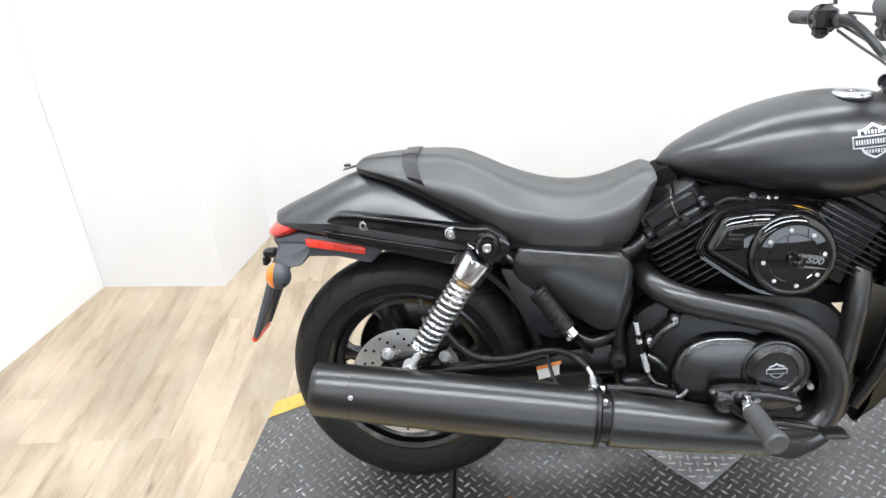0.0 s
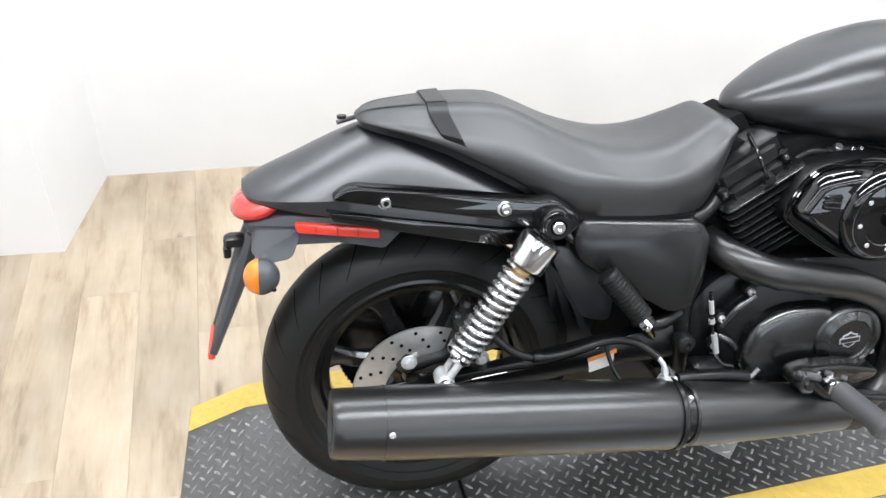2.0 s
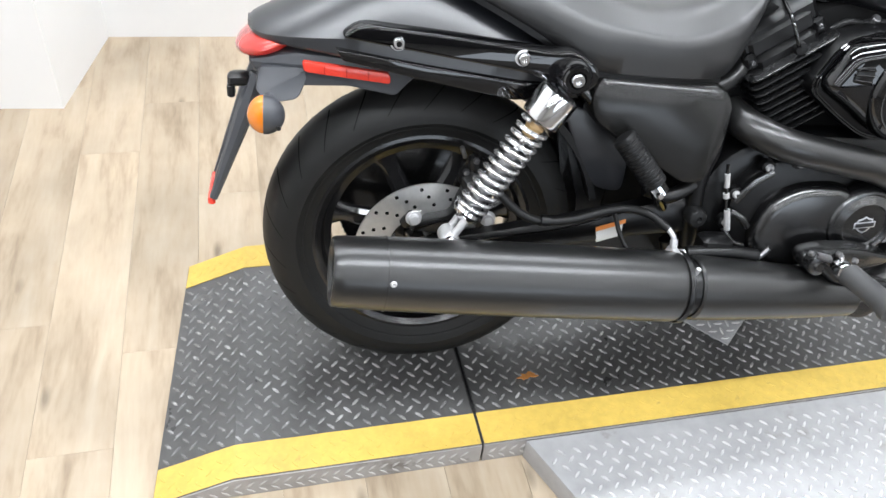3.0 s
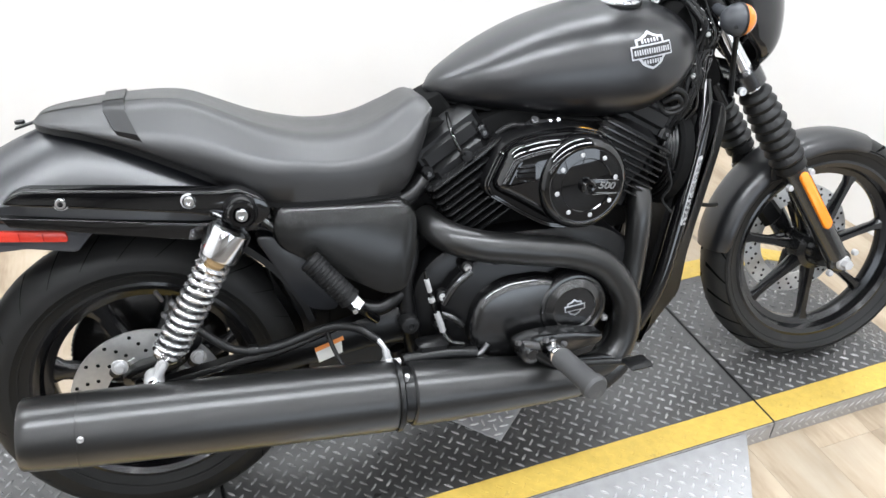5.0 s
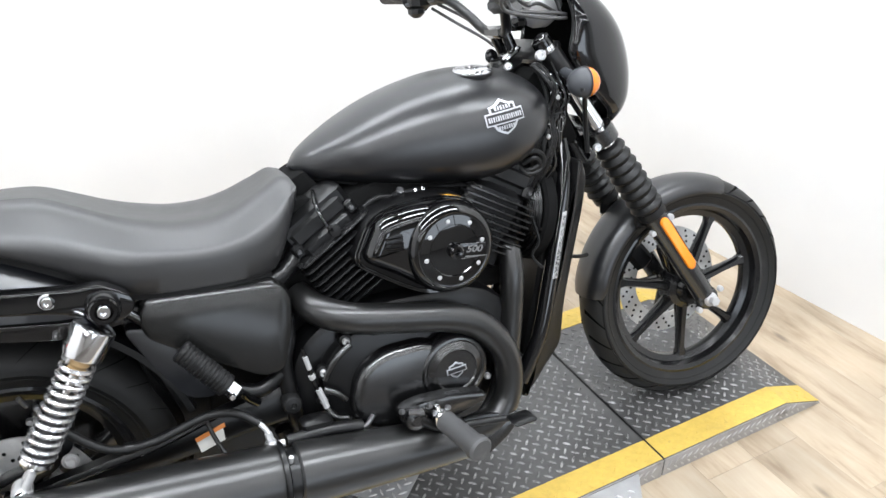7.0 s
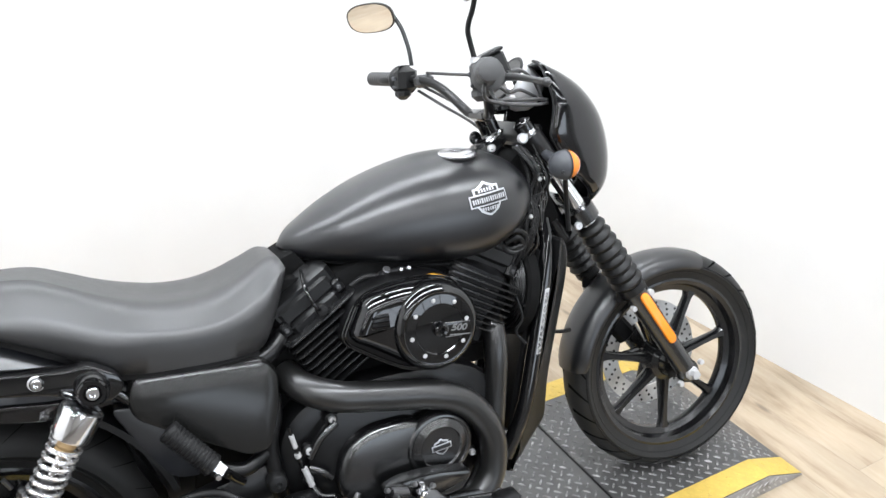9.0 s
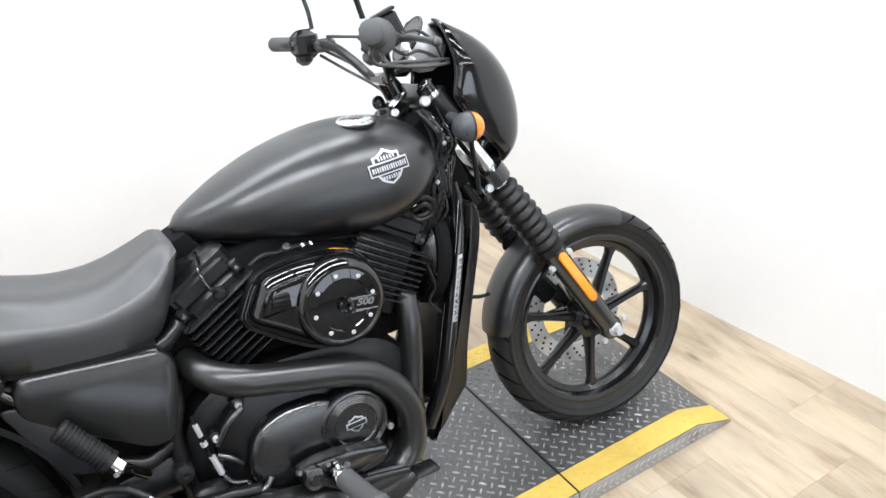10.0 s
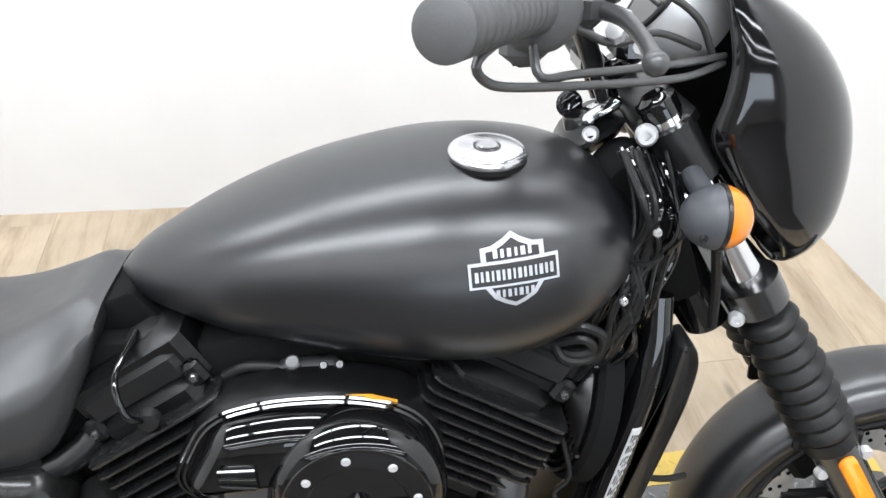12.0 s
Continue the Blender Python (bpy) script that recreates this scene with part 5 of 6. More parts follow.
for k, ang, lab in ((0, 30.5, "rear"), (1, -30.5, "front")):
    a = radians(ang)
    up, al = Vector((-math.sin(a), 0, math.cos(a))), Vector((math.cos(a), 0, math.sin(a)))
    cyl = new("cylinder")
    cyl.parent = bike
    cyl["label"] = "black finned engine cylinder"
    rot = Matrix((al, (0, 1, 0), up)).transposed()
    drop = 0.016 if k == 0 else 0.0
    part("barrel", Geo().box(CRANK + up * 0.285, (0.135, 0.22, 0.18), 0.02, rot), ENGINE, cyl)
    for i in range(9):
        h = 0.238 - drop + i * 0.0148 if k == 0 else 0.246 + i * 0.0127
        w = 0.168 - (0.004 if i in (0, 8) else 0.0)
        out = rounded([(-w / 2, -0.134), (w / 2, -0.134), (w / 2, 0.134), (-w / 2, 0.134)], 0.018, 4)
        rows = []
        for t, k2 in ((-0.0024, 0.985), (-0.0014, 1.0), (0.0014, 1.0), (0.0024, 0.985)):
            rows.append([CRANK + up * (h + t) + al * p.x * k2 + Vector((0, p.y * k2, 0)) for p in out])
        part("fin", Geo().rings(rows), FINEDGE, cyl, sharp=25)
    head = part("cylinder_head", Geo().box(CRANK + up * (0.392 - drop), (0.146, 0.192, 0.072), 0.010, rot), ENGINE, cyl)
    part("rocker_cover", Geo().box(CRANK + up * (0.394 - drop), (0.140, 0.204, 0.058), 0.018, rot).box(CRANK + up * (0.414 - drop), (0.112, 0.170, 0.040), 0.014, rot), SOFT, head)
    for u in (-0.062, 0.062):
        part("cover_lug", Geo().box(CRANK + up * (0.376 - drop) + al * u + Vector((0, -0.098, 0)), (0.022, 0.014, 0.030), 0.005, rot), ENGINE, head)
        bolt(head, CRANK + up * (0.376 - drop) + al * u + Vector((0, -0.105, 0)), 0.0048, 0.005, mat=STEELDARK)
    if k == 0:
        part("plug_lead", Geo().tube([CRANK + up * (0.372 - drop) + al * 0.01 + Vector((0, -0.13, 0)), CRANK + up * (0.392 - drop) + al * 0.004 + Vector((0, -0.142, 0)), CRANK + up * (0.425 - drop) + al * 0.012 + Vector((0, -0.125, 0)), CRANK + up * (0.435 - drop) + al * 0.03 + Vector((0, -0.07, 0))], 0.0034, 10), GLOSS, cyl)
        part("plug_cap", Geo().lathe([(0, 0.012), (0.010, 0.010), (0.012, 0.0), (0.0, 0.0)], CRANK + up * (0.372 - drop) + al * 0.01 + Vector((0, -0.126, 0)), (0, -1, 0), 16), SOFT, cyl)

# right crankcase cover
CC = rounded([(0.548, 0.352), (0.548, 0.42), (0.60, 0.474), (0.68, 0.482), (0.80, 0.462), (0.875, 0.40), (0.885, 0.32), (0.865, 0.255), (0.78, 0.232), (0.66, 0.25), (0.58, 0.295)], 0.04, 7)
ccov = part("clutch_cover", Geo().plate(CC, -0.12, -0.158, 0.010), ENGINE, bike, "black engine side cover")
DOME = rounded([(0.590, 0.330), (0.610, 0.405), (0.665, 0.436), (0.755, 0.434), (0.80, 0.40), (0.82, 0.33), (0.80, 0.275), (0.70, 0.262), (0.615, 0.285)], 0.05, 9)
part("cover_dome", Geo().plate(DOME, -0.15, -0.190, 0.017), CASE, ccov, "satin black domed cover", sharp=60)
ring = part("timer_cover", Geo().lathe([(0.074, -0.165), (0.072, -0.186), (0.066, -0.194), (0.062, -0.195), (0.058, -0.192), (0.054, -0.194), (0.044, -0.199), (0.041, -0.196), (0.0, -0.195)], (0.802, 0, 0.361), (0, 1, 0), 56), CASE, ccov, "round satin black timer cover")
RS, RC = radians(3), (0.803, 0.3615)


def logo(pts, y0, y1, name, mat, par):
    out = [(RC[0] + u * math.cos(RS) - v * math.sin(RS), RC[1] + u * math.sin(RS) + v * math.cos(RS)) for u, v in pts]
    return part(name, Geo().plate(out, y0, y1, 0.0004), mat, par)


sh_o = [(-0.0155, 0.006), (-0.0155, 0.011), (-0.006, 0.0135), (0, 0.018), (0.006, 0.0135), (0.0155, 0.011), (0.0155, 0.006), (0.0145, -0.006), (0.010, -0.0125), (0, -0.0175), (-0.010, -0.0125), (-0.0145, -0.006)]
mark = logo(sh_o, -0.194, -0.1962, "cover_emblem", SILVER, ring)
logo([(u * 0.80, v * 0.80) for u, v in sh_o], -0.1955, -0.1966, "emblem_field", INK, mark)
logo([(-0.021, 0.0062), (0.021, 0.0062), (0.021, -0.0062), (-0.021, -0.0062)], -0.196, -0.1971, "emblem_bar", SILVER, mark)
logo([(-0.0188, 0.0040), (0.0188, 0.0040), (0.0188, -0.0040), (-0.0188, -0.0040)], -0.1968, -0.1976, "emblem_bar_field", INK, mark)
for x, z in ((0.552, 0.418), (0.602, 0.468), (0.660, 0.474), (0.716, 0.468), (0.545, 0.362), (0.79, 0.462), (0.868, 0.40), (0.882, 0.31), (0.588, 0.300), (0.86, 0.262)):
    part("cover_boss", Geo().lathe([(0.013, 0.0), (0.012, 0.012), (0.009, 0.014), (0, 0.014)], (x, -0.15, z), (0, -1, 0), 18), ENGINE, ccov)
    bolt(ccov, (x, -0.1635, z), 0.0072, 0.007, mat=ALLOY)
for pts in ([(0.552, -0.166, 0.405), (0.575, -0.17, 0.44), (0.608, -0.17, 0.462)], [(0.548, -0.165, 0.385), (0.568, -0.172, 0.375), (0.585, -0.17, 0.355)], [(0.545, -0.16, 0.35), (0.56, -0.17, 0.325), (0.585, -0.17, 0.315)]):
    part("cover_rib", Geo().tube(pts, 0.007, 10), CASE, ccov)
part("oil_fitting", Geo().tube([(0.588, -0.19, 0.300), (0.612, -0.192, 0.302), (0.628, -0.19, 0.318)], 0.0055, 10).lathe([(0, -0.006), (0.0085, -0.006), (0.0085, 0.006), (0, 0.006)], (0.580, -0.19, 0.299), (1, 0, 0), 6), STEELDARK, bike, "dull steel pipe fitting")

# -------- air cleaner
AC = Vector((0.819, 0, 0.606))
BACK = rounded([(0.640, 0.620), (0.676, 0.688), (0.738, 0.704), (0.820, 0.704), (0.884, 0.684), (0.910, 0.625), (0.900, 0.555), (0.855, 0.510), (0.775, 0.512), (0.715, 0.548), (0.645, 0.600)], [0.01, 0.03, 0.03, 0.05, 0.05, 0.04, 0.05, 0.05, 0.05, 0.04, 0.01], 7)
air = part("air_cleaner", Geo().plate(BACK, -0.10, -0.156, 0.010), ENGINE, bike, "black air cleaner with a round gloss cover")
for k, y in ((0.975, -0.1555), (0.93, -0.157)):
    part("shell_ridge", Geo().tube([(0.775 + (p.x - 0.775) * k, y, 0.612 + (p.y - 0.612) * k) for p in list(BACK) + [BACK[0]]], 0.0026, 6, smooth=1), GLOSS, air)
SNOUT = rounded([(0.655, 0.622), (0.690, 0.684), (0.765, 0.695), (0.860, 0.680), (0.885, 0.60), (0.850, 0.530), (0.770, 0.530), (0.715, 0.572), (0.662, 0.606)], [0.01, 0.02, 0.04, 0.05, 0.05, 0.05, 0.05, 0.04, 0.008], 7)
part("snorkel", Geo().plate(SNOUT, -0.15, -0.186, 0.022), GLOSS, air, "gloss black snorkel", sharp=50)
part("intake_slot", Geo().plate(rounded([(0.690, 0.630), (0.698, 0.655), (0.727, 0.655), (0.727, 0.622)], 0.006), -0.18, -0.1895, 0.002), ENGINE, air)
for k in range(3):
    part("intake_bar", Geo().tube([(0.692, -0.1895, 0.634 + k * 0.008), (0.726, -0.1895, 0.629 + k * 0.010)], 0.0018, 6, smooth=1), GLOSS, air)
disc = part("round_cover", Geo().lathe([(0.087, -0.150), (0.088, -0.176), (0.085, -0.190), (0.078, -0.199), (0.072, -0.202), (0.069, -0.2005), (0.066, -0.201), (0.050, -0.203), (0.048, -0.201), (0.024, -0.203), (0.0, -0.203)], AC, (0, 1, 0), 72), GLOSS, air, "round gloss black cover")
part("cover_hub", Geo().lathe([(0.015, -0.200), (0.014, -0.212), (0.010, -0.215), (0.006, -0.214), (0.0055, -0.206), (0.0, -0.206)], AC, (0, 1, 0), 28), GLOSS, disc)
for i in range(8):
    a = radians(i * 45 + 8)
    bolt(disc, AC + Vector((0.0575 * math.cos(a), -0.2005, 0.0575 * math.sin(a))), 0.0046, 0.003, mat=ALLOY, name="cover_screw", socket=False)
part("cover_bar", Geo().plate([(AC.x + 0.004, AC.z + 0.012), (AC.x + 0.062, AC.z + 0.003), (AC.x + 0.062, AC.z - 0.020), (AC.x + 0.004, AC.z - 0.012)], -0.201, -0.2055, 0.0015), GLOSS, disc)
face = Matrix.Translation((AC.x + 0.039, -0.2057, AC.z - 0.005)) @ pose(0, 0, 0, 90, 0, 0) @ pose(0, 0, 0, 0, 0, -9)
for dz in (0.012, -0.020):
    part("bar_edge", Geo().tube([(AC.x + 0.010, -0.2058, AC.z + dz * 0.9), (AC.x + 0.062, -0.2058, AC.z + dz - 0.009 if dz > 0 else AC.z + dz - 0.002)], 0.0007, 6, smooth=1), STEELDARK, disc)
lettering("number", "500", 0.0175, face @ Matrix(((1.25, 0.25, 0, 0), (0, 1, 0, 0), (0, 0, 1, 0), (0, 0, 0, 1))), PRINT, disc, 0.0004, 0.0005)
part("lettering_bar", Geo().box((AC.x + 0.038, -0.2058, AC.z - 0.0185), (0.040, 0.0006, 0.0026), 0.0002, Matrix.Rotation(radians(9), 3, "Y")), PRINT, disc)
part("cover_sticker", Geo().plate(rounded([(0.810, 0.7005), (0.836, 0.6990), (0.862, 0.6900), (0.860, 0.6855), (0.835, 0.6945), (0.811, 0.6955)], 0.002), -0.150, -0.1568, 0.0003), YELLOW, air, "amber sticker")
rail = part("fuel_rail", Geo().box((0.775, -0.098, 0.700), (0.060, 0.018, 0.014), 0.004).lathe([(0.0, 0.0), (0.008, 0.0), (0.008, 0.016), (0.006, 0.018), (0.0, 0.018)], (0.760, -0.100, 0.700), (0, -0.6, 0.8), 14), STEELDARK, bike, "dull steel fuel rail")
part("rail_hose", Geo().tube([(0.745, -0.098, 0.700), (0.715, -0.100, 0.704), (0.690, -0.095, 0.690)], 0.006, 10), SOFT, rail)
for x in (0.790, 0.806):
    bolt(rail, (x, -0.106, 0.704), 0.0046, 0.005, (0, -0.8, 0.6), STEELDARK)

# -------- radiator and its shroud
SHROUD = rounded([(1.162, 0.694), (1.178, 0.690), (1.200, 0.655), (1.197, 0.615), (1.184, 0.556), (1.157, 0.458), (1.135, 0.360), (1.122, 0.270), (1.060, 0.210), (0.998, 0.186), (1.020, 0.225), (1.066, 0.330), (1.106, 0.450), (1.146, 0.590)], [0.012, 0.02, 0.02, 0.02, 0.03, 0.03, 0.02, 0.02, 0.015, 0.008, 0.01, 0.02, 0.02, 0.02])


def tuck(x, z):
    """The shroud turns inward towards its front edge."""
    return 0.035 * max(0.0, min(1.0, (x - float(np.interp(z, (0.19, 0.33, 0.45, 0.59, 0.69), (1.01, 1.066, 1.106, 1.146, 1.162)))) / 0.052))


for s in (-1, 1):
    g = Geo().plate(SHROUD, -0.055, -0.098, 0.008, tuck)
    if s > 0:
        g.moved(Matrix.Diagonal((1, -1, 1, 1)))
    part("radiator_shroud", g, PLASTIC, bike, "black plastic radiator shroud")
part("radiator", Geo().box((1.083, 0, 0.47), (0.03, 0.15, 0.42), 0.006, Matrix.Rotation(radians(14), 3, "Y")), ENGINE, bike)
part("electrics_box", Geo().box((1.02, 0, 0.60), (0.05, 0.13, 0.10), 0.012), ENGINE, bike)
FAN, FANAX = Vector((1.058, -0.016, 0.590)), Vector((-0.97, 0, 0.24))
fan = part("radiator_fan", Geo().lathe([(0.0, 0.004), (0.030, 0.004), (0.031, -0.004), (0.098, -0.004), (0.104, -0.010), (0.106, -0.030), (0.0, -0.030)], FAN, FANAX, 48), DEEPBLACK, bike, "black radiator fan behind a ring grille")
for k in range(7):
    r = 0.038 + k * 0.0095
    part("grille_ring", Geo().lathe([(r - 0.0022, 0.002), (r, 0.0055), (r + 0.0022, 0.002), (r, -0.001)], FAN, FANAX, 48, closed=True), ENGINE, fan)
for k in range(6):
    a = k * math.pi / 3 + 0.35
    u, w = Vector((0.24, 0, 0.97)), Vector((0, 1, 0))
    d = u * math.cos(a) + w * math.sin(a)
    part("grille_spoke", Geo().tube([FAN + d * 0.030 + FANAX * 0.001, FAN + d * 0.102 + FANAX * 0.001], 0.003, 8, smooth=1), ENGINE, fan)
for pts in ([(1.020, -0.10, 0.722), (1.045, -0.112, 0.737), (1.070, -0.11, 0.722), (1.066, -0.105, 0.695), (1.036, -0.10, 0.690), (1.022, -0.09, 0.712)], [(1.028, -0.1, 0.712), (1.05, -0.112, 0.722), (1.062, -0.108, 0.706), (1.042, -0.1, 0.697), (1.01, -0.07, 0.70)]):
    part("looped_cable", Geo().tube(pts, 0.0055, 8), SOFT, bike)
part("fan_wire", Geo().tube([(1.035, -0.115, 0.60), (1.045, -0.12, 0.55), (1.03, -0.115, 0.52), (1.05, -0.12, 0.49)], 0.003, 6), SOFT, bike)

# -------- rider's peg and brake pedal
PI, PO = Vector((0.735, -0.258, 0.312)), Vector((0.757, -0.372, 0.300))
pdir = (PO - PI).normalized()
rp = new("rider_peg")
rp.parent = bike
rp["label"] = "black rubber rider footpeg with its grey sheen put into the colour"
# the sleeve's pale grey is the sheen on black rubber, painted in
part("rubber_sleeve", Geo().lathe([(0.0, 0.012), (0.016, 0.012), (0.020, 0.016), (0.0205, 0.10), (0.024, 0.108), (0.024, 0.120), (0.020, 0.125), (0.0, 0.125)], PI, pdir, 28), GRIP, rp)
part("peg_clevis", Geo().box(PI, (0.028, 0.032, 0.026), 0.005).tube([PI + Vector((0, 0.012, 0.018)), PI + Vector((0, 0.012, -0.018))], 0.006, 10, smooth=1), CHROME, rp, "chrome clevis")
part("peg_mount", Geo().plate(rounded([(0.665, 0.33), (0.70, 0.340), (0.77, 0.336), (0.845, 0.318), (0.84, 0.300), (0.76, 0.285), (0.70, 0.285), (0.668, 0.305)], 0.018), -0.205, -0.238, 0.006), CASE, bike, "satin black footrest mount")
pedal = part("brake_pedal", Geo().tube([(0.695, -0.252, 0.318), (0.74, -0.25, 0.282), (0.82, -0.25, 0.268), (0.880, -0.26, 0.262), (0.890, -0.275, 0.265)], [0.010, 0.008, 0.007, 0.007, 0.008], 10).box((0.892, -0.283, 0.269), (0.048, 0.042, 0.010), 0.004), ENGINE, bike, "black brake pedal")
part("pedal_boss", Geo().lathe([(0.0, 0.026), (0.010, 0.026), (0.012, 0.022), (0.020, 0.020), (0.022, 0.012), (0.022, 0.0)], (0.690, -0.235, 0.318), (0, -1, 0), 24), CASE, pedal)
part("return_spring", Geo().tube([Vector((0.672 + 0.03 * f, -0.262, 0.345 - 0.01 * f)) + Vector((0, 0.006 * math.cos(f * 44), 0.006 * math.sin(f * 44))) for f in [i / 59 for i in range(60)]], 0.0014, 6, smooth=1), STEELDARK, pedal)
for x, y, z in ((0.660, -0.258, 0.348), (0.712, -0.262, 0.345), (0.748, -0.262, 0.330)):
    bolt(pedal, (x, y, z), 0.0052, 0.008, (0.3, -0.9, 0.3), STEELDARK, "bolt", False)

# -------- fork
def turned(ob):
    ob.matrix_basis = STEER @ ob.matrix_basis
    return ob


for s in (-1, 1):
    fk = turned(new("fork_leg"))
    fk.parent = bike
    fk["label"] = "telescopic fork leg with a black rubber gaiter"
    y = 0.098 * s
    part("fork_tube", Geo().tube([leg(0.945, y), leg(0.50, y)], 0.0195, 24, smooth=1), CHROME, fk, "polished fork tube")
    part("tube_cap", Geo().lathe([(0.0, 0.012), (0.012, 0.012), (0.016, 0.008), (0.0205, 0.006), (0.0205, -0.01), (0.0195, -0.012)], leg(0.945, y), HEAD, 24), GLOSS, fk)
    part("tube_sleeve", Geo().tube([leg(0.944, y), leg(0.934, y)], 0.0206, 24, smooth=1), GLOSS, fk)
    part("tube_cover", Geo().tube([leg(0.925, y), leg(0.868, y)], 0.0262, 24, smooth=1), PLASTIC, fk)
    a, b = leg(0.708, y), leg(0.548, y)
    n, ln = 8, (b - a).length
    prof = [(0.0195, -0.004), (0.024, 0.0)]
    for i in range(n):
        h = ln * (i + 0.5) / n
        r = 0.0345 + 0.004 * min(i, 3) / 3
        for t, k in ((-0.46, 0.80), (-0.25, 0.93), (0.0, 1.0), (0.25, 0.93), (0.46, 0.80)):
            prof.append((r * k, h + t * ln / n))
    prof += [(0.033, ln), (0.0335, ln + 0.018), (0.030, ln + 0.022)]
    part("gaiter", Geo().lathe(prof, a, LEG, 32), SOFT, fk, "ribbed rubber fork gaiter")
    part("lower_leg", Geo().tube([leg(0.545, y), leg(0.46, y), leg(0.36, y), leg(RAD + 0.012, y)], [0.0285, 0.0275, 0.0265, 0.025], 24, smooth=1).ball(leg(RAD, y), (0.03, 0.024, 0.03)), CASE, fk, "satin black fork lower")
    if s < 0:
        off = Vector((0, -0.0300, 0)) + Vector((math.cos(RAKE), 0, math.sin(RAKE))) * 0.003
        t, u = leg(0.515, y) + off, leg(0.398, y) + off
        q = (u - t).normalized()
        side = Vector((math.cos(RAKE), 0, math.sin(RAKE)))
        outline = []
        for c, a0 in ((t, 0), (u, 180)):
            for a in np.radians(np.linspace(a0, a0 + 180, 7)):
                outline.append(c + 0.011 * (math.cos(a) * side + math.sin(a) * (-q)))
        out = [p + Vector((0, 0.006, 0)) for p in outline]
        cen = (t + u) / 2
        top = [cen + (p - cen) * 0.93 + Vector((0, -0.004, 0)) for p in outline]
        part("fork_reflector", Geo().rings([out, outline, top]), ORANGE, fk, "orange side reflector")
        bolt(fk, leg(RAD, y) + Vector((0, -0.014, 0)), 0.0175, 0.012, mat=ALLOY, name="axle_head", socket=False)
        part("axle_hex", Geo().lathe([(0.0, 0.018), (0.011, 0.018), (0.012, 0.016), (0.012, 0.0)], leg(RAD, y) + Vector((0, -0.022, 0)), (0, -1, 0), 6), ALLOY, fk)
        for dz, dx in ((-0.022, -0.03), (0.02, 0.03)):
            bolt(fk, leg(RAD, y) + Vector((dx, -0.012, dz)), 0.0075, 0.010, mat=ALLOY, socket=False)
    for dx, dz in ((0.034, 0.519), (-0.032, 0.489)):
        bolt(fk, leg(dz, y) + Vector((dx, s * 0.006, 0)), 0.008, 0.010, (0, s, 0), ALLOY, socket=False)
    part("fender_mount", Geo().box(leg(0.515, y) + Vector((0, -0.02 * s, 0)), (0.085, 0.012, 0.03), 0.004), ENGINE, fk)

yoke = turned(part("top_yoke", Geo().box(leg(0.922, 0), (0.062, 0.226, 0.03), 0.010, Matrix.Rotation(-RAKE, 3, "Y")).box(leg(0.925, 0) + Vector((-0.06, 0, -0.03)), (0.075, 0.10, 0.03), 0.012, Matrix.Rotation(-RAKE, 3, "Y")), ENGINE, bike, "satin black top yoke"))
bolt(yoke, leg(0.922, -0.098) + Vector((-0.026, -0.016, -0.003)), 0.0115, 0.010, (-0.2, -0.95, 0.1), ALLOY)
bolt(yoke, Vector((1.078, -0.042, 0.899)), 0.0095, 0.010, (-0.3, -0.9, 0.2), ALLOY)
lyoke = turned(part("lower_yoke", Geo().box(leg(0.735, 0), (0.064, 0.236, 0.036), 0.010, Matrix.Rotation(-RAKE, 3, "Y")), CASE, bike, "black lower yoke"))
for s in (-1, 1):
    part("yoke_ring", Geo().lathe([(0.0196, -0.02), (0.033, -0.018), (0.034, 0.018), (0.0196, 0.020)], leg(0.735, 0.098 * s), HEAD, 28), CASE, lyoke)
bolt(lyoke, leg(0.724, -0.098) + Vector((-0.028, -0.018, -0.012)), 0.009, 0.010, (-0.25, -0.95, 0.0), ALLOY)
part("steering_neck", Geo().tube([PIVOT + HEAD * 0.47, PIVOT + HEAD * 0.655], 0.029, 24, smooth=1).box(PIVOT + HEAD * 0.55 + Vector((-0.05, 0, -0.03)), (0.10, 0.05, 0.09), 0.02, Matrix.Rotation(-RAKE, 3, "Y")), GLOSS, bike, "black frame neck")

part("neck_gusset", Geo().plate(rounded([(1.085, 0.865), (1.115, 0.885), (1.150, 0.870), (1.205, 0.720), (1.150, 0.700), (1.085, 0.715), (1.070, 0.790)], 0.015), 0.035, -0.035, 0.006), DEEPBLACK, bike, "black neck gusset with wiring")

# -------- front fender, following the tyre
rows = []
for a in np.linspace(68, 172, 26):
    a = radians(a)
    f = (math.degrees(a) - 68) / 104
    w = 0.061 * min(1.0, 0.80 + 2.0 * f, 0.80 + 4.0 * (1 - f))
    R = 0.2855 + 0.005 * f + 0.004 * math.sin(f * 3.1)
    ring_o = [(R - 0.043 + 0.012 * abs(f - 0.45), -w), (R - 0.030, -w * 0.99), (R - 0.016, -w * 0.88), (R - 0.006, -w * 0.62), (R - 0.001, -w * 0.3), (R, 0), (R - 0.001, w * 0.3), (R - 0.006, w * 0.62), (R - 0.016, w * 0.88), (R - 0.030, w * 0.99), (R - 0.043 + 0.012 * abs(f - 0.45), w)]
    ring_i = [(r - 0.003, y * 0.955) for r, y in ring_o[::-1]]
    rows.append([AXLE + Vector((r * math.cos(a), y, r * math.sin(a))) for r, y in ring_o + ring_i])
turned(part("front_fender", Geo().rings(rows), PAINT, bike, "matte black front fender", sharp=50))

